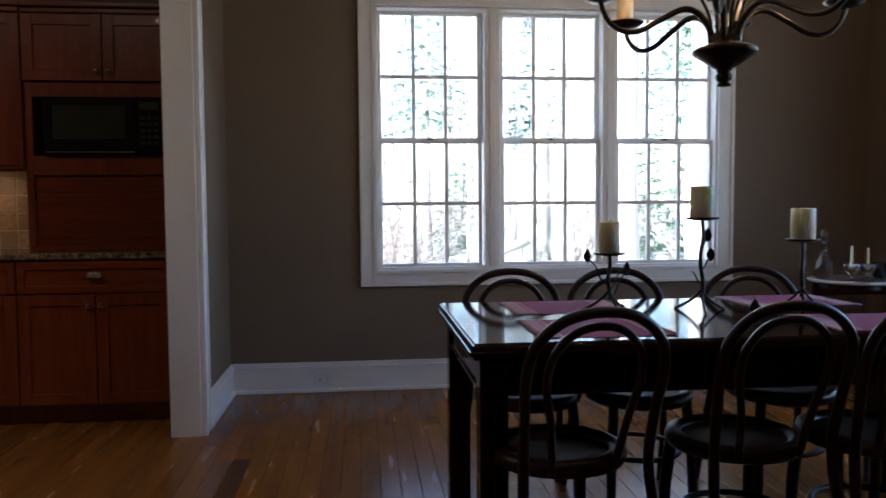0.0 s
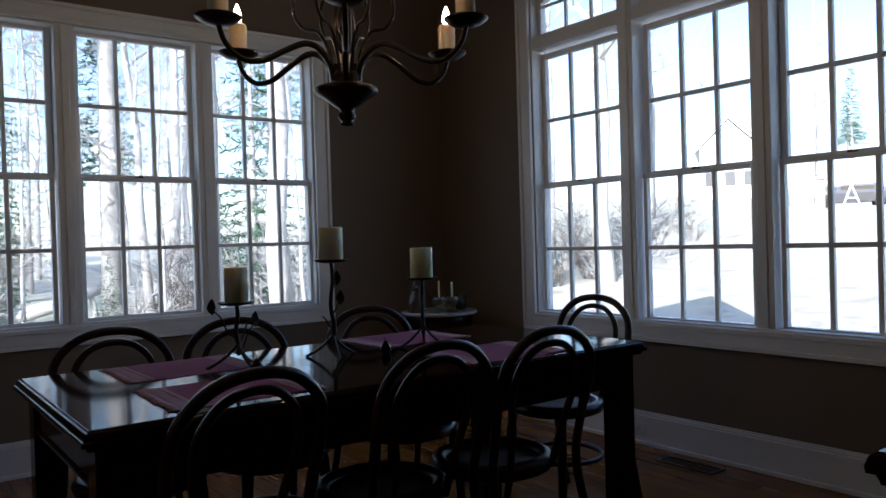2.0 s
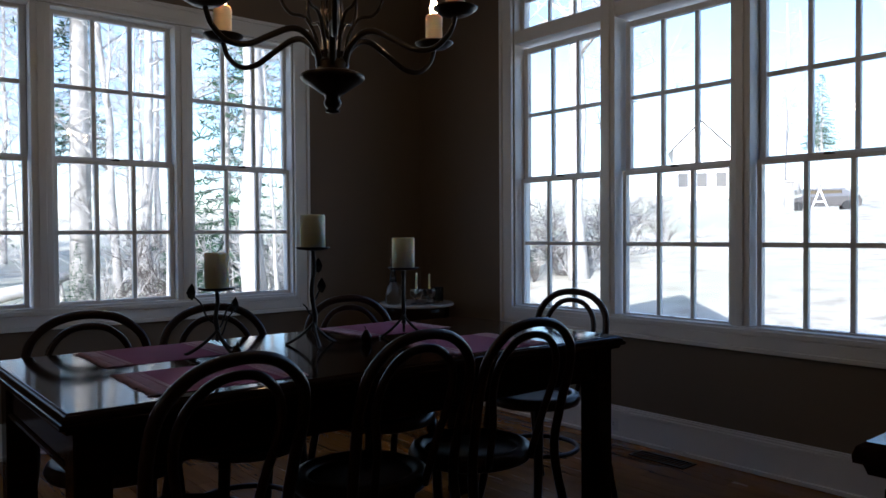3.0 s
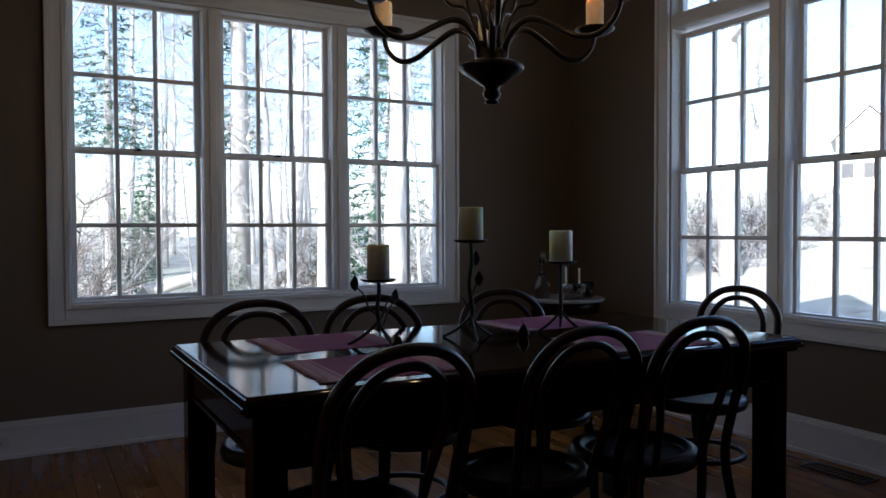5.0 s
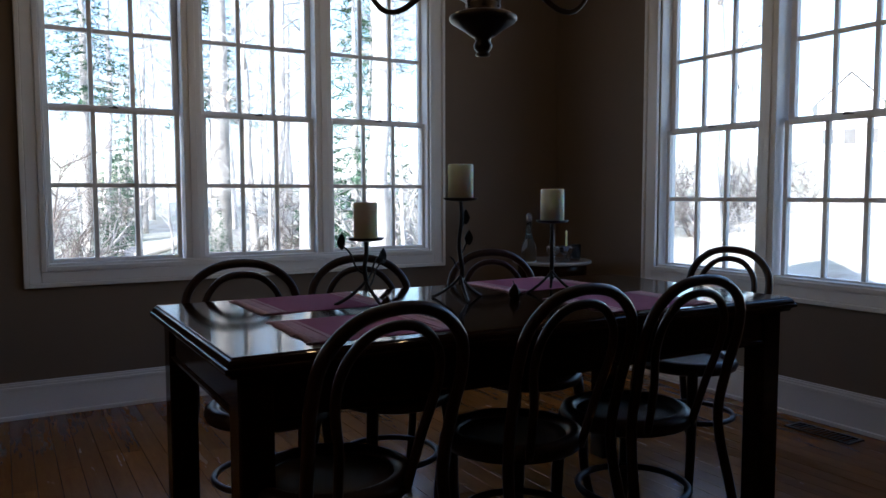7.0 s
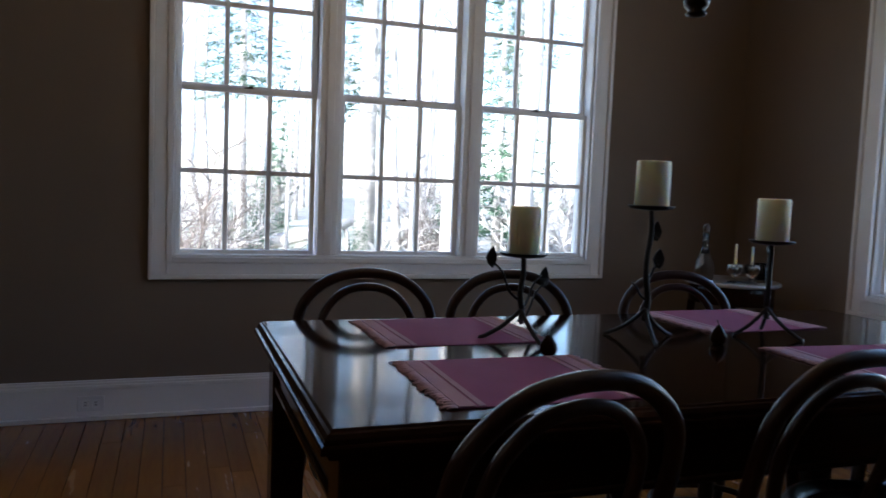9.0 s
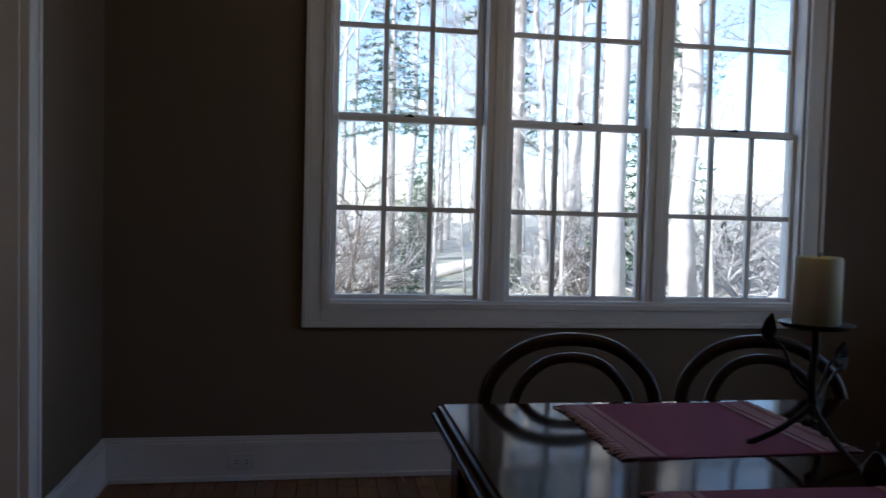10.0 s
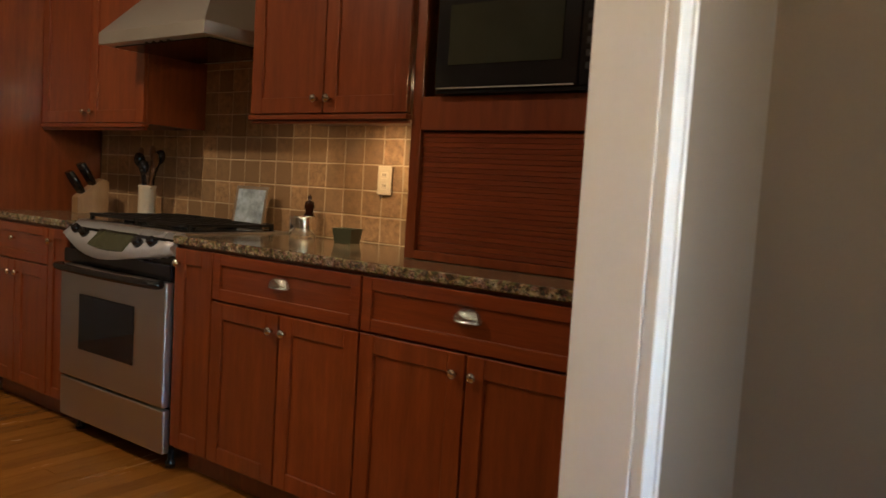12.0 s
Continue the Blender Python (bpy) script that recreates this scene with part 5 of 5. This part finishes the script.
def shrub(seed, count, depth, material, label):
    rnd = random.Random(seed)
    t = thing("bare_shrub", label, "shrub", (0, 0, -200), group="shrubs of the woods")
    bm = bmesh.new()
    for k in range(count):
        a = rnd.uniform(0, 6.28)
        limb(bm, rnd, Vector((math.cos(a) * 0.15, math.sin(a) * 0.15, -0.1)), Vector((math.cos(a), math.sin(a), rnd.uniform(0.15, 1.6))).normalized(), rnd.uniform(0.9, 3.0), rnd.uniform(0.02, 0.045), depth, 4)
    tagged(part("twigs", bm, material, t), "thin bare twigs", kind="stuff")
    return t


def plant(proto, x, y, turn, lean=0.0, size=1.0):
    return copy_thing(proto, pose(x, y, height(x, y) - 0.05, lean, lean * 0.5, turn) @ Matrix.Scale(size, 4))


rnd = random.Random(11)
bare = [bare_tree(1, 17, 0.17, 0.35), bare_tree(2, 20, 0.24, 0.3), bare_tree(3, 14, 0.11, 0.25), bare_tree(4, 18, 0.14, 0.45)]
pines = [evergreen(7, 9.5, 2.2, 0.1, "bushy dark green evergreen tree"), evergreen(8, 17, 2.6, 0.45, "tall pine with bare lower trunk")]
bush = [shrub(21, 9, 1, M_BARK, "tangled pale bare shrub at the edge of the woods"), shrub(22, 8, 2, M_TWIG, "tangled dark bare shrub at the edge of the woods")]
# one stout trunk close to the house, then the woods behind it
plant(bare[1], 4.4, 13.2, 40)
plant(bare[1], 6.7, 15.2, 110)
placed = [(4.4, 13.2), (6.7, 15.2), (7.9, 19.5)]
for k in range(400):
    x, y = rnd.uniform(-16, 34), 11 + 46 * rnd.random() ** 1.15
    if x > 14 + 0.12 * (y - 10) or any(math.hypot(x - a, y - b) < 1.5 for a, b in placed):
        continue
    placed.append((x, y))
    if len(placed) > 60:
        break
    kind = rnd.random()
    proto = pines[1] if kind < 0.08 else pines[0] if kind < 0.09 else rnd.choice(bare)
    plant(proto, x, y, rnd.uniform(0, 360), rnd.uniform(-3, 3))
for x, y, s in ((7.9, 19.5, 0.85), (2.2, 20.6, 0.3), (1.4, 21.5, 0.2), (-2.5, 26.0, 0.3)):
    plant(pines[0], x, y, rnd.uniform(0, 360), 0, s)
for x, y, s in ((1.5, 20.6, 0.52), (4.9, 22.4, 0.52)):
    plant(pines[1], x, y, rnd.uniform(0, 360), 0, s)
for k in range(26):
    x, y = -5.5 + 0.68 * k + rnd.uniform(-0.7, 0.7), rnd.uniform(14.5, 26)
    plant((bush[0], bush[1], bush[0], pines[0])[k % 4], x, y, rnd.uniform(0, 360), rnd.uniform(-25, 25) * (k % 4 != 3), rnd.uniform(0.4, 1.0) if k % 4 != 3 else rnd.uniform(0.16, 0.32))
for k in range(14):
    plant(bare[2], -5 + 1.2 * k + rnd.uniform(-0.8, 0.8), rnd.uniform(13, 22), rnd.uniform(0, 360), rnd.uniform(-9, 9), rnd.uniform(0.25, 0.5))
log = thing("fallen_log", "pale fallen tree trunk lying in the woods", "log", (2.5, 19.4, height(2.5, 19.4)))
part("trunk", tube(bmesh.new(), [(-1.3, 0.1, 0.1), (-0.4, 0, 0.3), (0.6, -0.1, 0.55), (1.5, -0.15, 0.85)], [0.19, 0.17, 0.15, 0.11], 9), M_BARK, log)
part("broken_limb", tube(bmesh.new(), [(1.3, -0.14, 0.8), (1.45, 0.1, 0.3), (1.5, 0.2, -0.1)], [0.07, 0.06, 0.04], 7), M_BARK, log)
for x, y in ((7.4, 16.6), (8.6, 16.0), (9.4, 17.4)):
    plant(bush[0], x, y, 50 * x, 8, 0.9)
# the far side of the lawn
plant(pines[1], 63.6, 29.1, 30, 0, 0.62)
plant(pines[1], 63.9, 29.6, 170, 0, 0.58)
plant(pines[0], 43.6, 24.8, 80, 0, 0.45)
plant(pines[0], 15.2, 15.6, 10, 0, 0.14)
plant(pines[0], 17.6, 17.0, 200, 0, 0.17)
for x, y, k in ((30, 24, 0), (36, 28, 3), (44, 36, 1), (52, 20, 2), (70, 34, 0), (76, 18, 3), (80, 40, 1)):
    plant(bare[k], x, y, 37 * k)
plant(bare[1], 15.0, 13.6, 70)
plant(bare[3], 19.0, 19.5, 20)
for x, y, s in ((14.2, 14.6, 0.7), (15.6, 14.8, 0.6), (17.4, 16.0, 0.75), (19.0, 16.2, 0.6), (21.5, 17.0, 0.6), (24.0, 17.2, 0.5)):
    plant(bush[1], x, y, x * 40, 12, s)
    plant(bush[0], x + 1.1, y - 0.6, x * 70, -14, s * 0.8)
for proto in bare + pines + bush:
    for o in (*proto.children_recursive, proto):
        bpy.data.objects.remove(o)


def far_house(x, y, turn):
    z = height(x, y) - 0.3
    h = thing("house", "pale neighbouring house with a snow-dusted gable roof", "house", (x, y, z), turn)
    part("wall", B(((-1, -2.7, 0), (11, 2.7, 5.3))), M_SIDING, h)
    bm = bmesh.new()
    end = [[bm.verts.new((u, v, w)) for v, w in ((-2.7, 5.3), (2.7, 5.3), (0, 8.0))] for u in (-0.98, -0.80)]
    bm.faces.new(end[0])
    bm.faces.new(list(reversed(end[1])))
    for k in range(3):
        bm.faces.new((end[0][k], end[0][(k + 1) % 3], end[1][(k + 1) % 3], end[1][k]))
    part("gable_wall", bm, M_SIDING, h)
    for sy in (-1, 1):
        bm = bmesh.new()
        rings = [[bm.verts.new(p) for p in ((u, sy * 3.2, 4.95), (u, 0, 8.15), (u, 0, 8.33), (u, sy * 3.3, 5.05))] for u in (-1.4, 11.3)]
        for k in range(4):
            bm.faces.new((rings[0][k], rings[0][(k + 1) % 4], rings[1][(k + 1) % 4], rings[1][k]))
        bm.faces.new(rings[0])
        bm.faces.new(list(reversed(rings[1])))
        part("roof", bm, M_FARROOF, h, "snow-dusted pale roof slope")
    for v0, v1, z0, z1 in ((-2.35, -1.35, 1.5, 2.9), (-0.55, 0.45, 1.5, 2.9), (1.25, 2.25, 1.5, 2.9)):
        w = part("window", B(((-1.08, v0 - 0.1, z0 - 0.1), (-1.0, v1 + 0.1, z1 + 0.1)), bev=0.01), M_WHITE, h)
        part("pane", B(((-1.10, v0, z0), (-1.08, v1, z1))), M_FARPANE, w)


far_house(68.5, 43.2, 32)


def parked_car(x, y, turn, material, label):
    c = thing("car", label, "car", (x, y, height(x, y)), turn, "parked cars")
    bm = bmesh.new()
    prof = ((-2.2, 0.35), (2.2, 0.35), (2.25, 0.7), (1.3, 0.92), (0.7, 1.42), (-1.2, 1.45), (-2.1, 0.95), (-2.25, 0.7))
    sides = [[bm.verts.new((px, s * (0.88 if pz < 1 else 0.72), pz)) for px, pz in prof] for s in (-1, 1)]
    bm.faces.new(sides[0])
    bm.faces.new(list(reversed(sides[1])))
    for k in range(len(prof)):
        j = (k + 1) % len(prof)
        bm.faces.new((sides[0][k], sides[0][j], sides[1][j], sides[1][k]))
    part("body", bm, material, c)
    for s in (-1, 1):
        part("side_window", B(((-1.1, s * 0.80 - 0.02, 1.0), (0.75, s * 0.80 + 0.02, 1.34)), bev=0.02), M_BLACKGLASS, c)
        for wx in (-1.4, 1.4):
            bm = bmesh.new()
            lathe(bm, ((0.22, -0.1), (0.32, -0.1), (0.32, 0.1), (0.22, 0.1)), 16)
            bmesh.ops.transform(bm, matrix=pose(wx, s * 0.82, 0.32, 90), verts=bm.verts)
            part("wheel", bm, M_TYRE, c)


parked_car(49.9, 23.0, 118, M_CAR, "dark car parked beyond the lawn")
sw = thing("a_frame_stand", "white A-frame stand on the far lawn", "stand", (43.4, 20.2, height(43.4, 20.2)), 116)
for s in (-1, 1):
    part("leg", tube(bmesh.new(), [(s * 0.42, 0, 0), (0, 0, 1.15)], 0.05, 6), M_WHITE, sw)
part("crossbar", tube(bmesh.new(), [(-0.26, 0, 0.42), (0.26, 0, 0.42)], 0.04, 6), M_WHITE, sw)
ps = thing("lawn_post", "dark weathered wooden post on the far lawn", "post", (42.7, 21.6, height(42.7, 21.6)))
part("shaft", B(((-0.22, -0.2, -0.2), (0.22, 0.2, 1.55)), bev=0.04), M_BARK, ps)
part("cap", B(((-0.3, -0.28, 1.55), (0.3, 0.28, 1.68)), bev=0.03), M_BARK, ps)


# ---- floors: boards ----
floor = structure("floor", B(((KW, SY, -0.3), (EX, NY, -0.012))), M_GAP, "oak strip floor running through dining room and kitchen", "floor")
BW = 0.083
boards = {}
rest = bmesh.new()
made = 0
x = KW
while x < EX - 0.01:
    x1 = min(x + BW, EX)
    odd = x <= -0.737 < x1
    y = SY - (0.35 if odd else random.uniform(0, 0.8))
    while y < NY:
        ln = random.choice((0.6, 0.8, 1.0, 1.2, 1.4))
        if odd:
            ln = 5.0 if y < 2.0 else 0.8
        y0, y1 = max(y, SY), min(y + ln, NY)
        y += ln
        if y1 - y0 < 0.02:
            continue
        dark = odd and y0 < 3.6 < y1
        near = (-2.6 < x < 1.6 and y1 > 2.2) or (1.6 <= x and y0 > 2.4)
        if near and made < 300:
            key = (round(x1 - x, 3), round(y1 - y0, 3), dark)
            if key not in boards:
                w, d = (x1 - x) / 2 - 0.0007, (y1 - y0) / 2 - 0.0006
                bm = bmesh.new()
                lo = [bm.verts.new(p) for p in ((-w, -d, -0.012), (w, -d, -0.012), (w, d, -0.012), (-w, d, -0.012))]
                mi = [bm.verts.new(p) for p in ((-w, -d, -0.0012), (w, -d, -0.0012), (w, d, -0.0012), (-w, d, -0.0012))]
                hi = [bm.verts.new(p) for p in ((-w + 0.001, -d + 0.001, 0), (w - 0.001, -d + 0.001, 0), (w - 0.001, d - 0.001, 0), (-w + 0.001, d - 0.001, 0))]
                for a, b in ((lo, mi), (mi, hi)):
                    for k in range(4):
                        bm.faces.new((a[k], a[(k + 1) % 4], b[(k + 1) % 4], b[k]))
                bm.faces.new(hi)
                boards[key] = mesh_of("floorboard", bm, M_OAKDARK if dark else M_OAK)
            p = part("floorboard", boards[key], M_OAKDARK if dark else M_OAK, floor)
            p.location = ((x + x1) / 2, (y0 + y1) / 2, random.uniform(-0.0004, 0.0))
            made += 1
        else:
            box(rest, (x + 0.0007, y0 + 0.0006, -0.012), (x1 - 0.0007, y1 - 0.0006, random.uniform(-0.0004, 0.0)))
    x += BW
tagged(part("floorboards", rest, M_OAK, floor), "oak floorboards", kind="stuff")
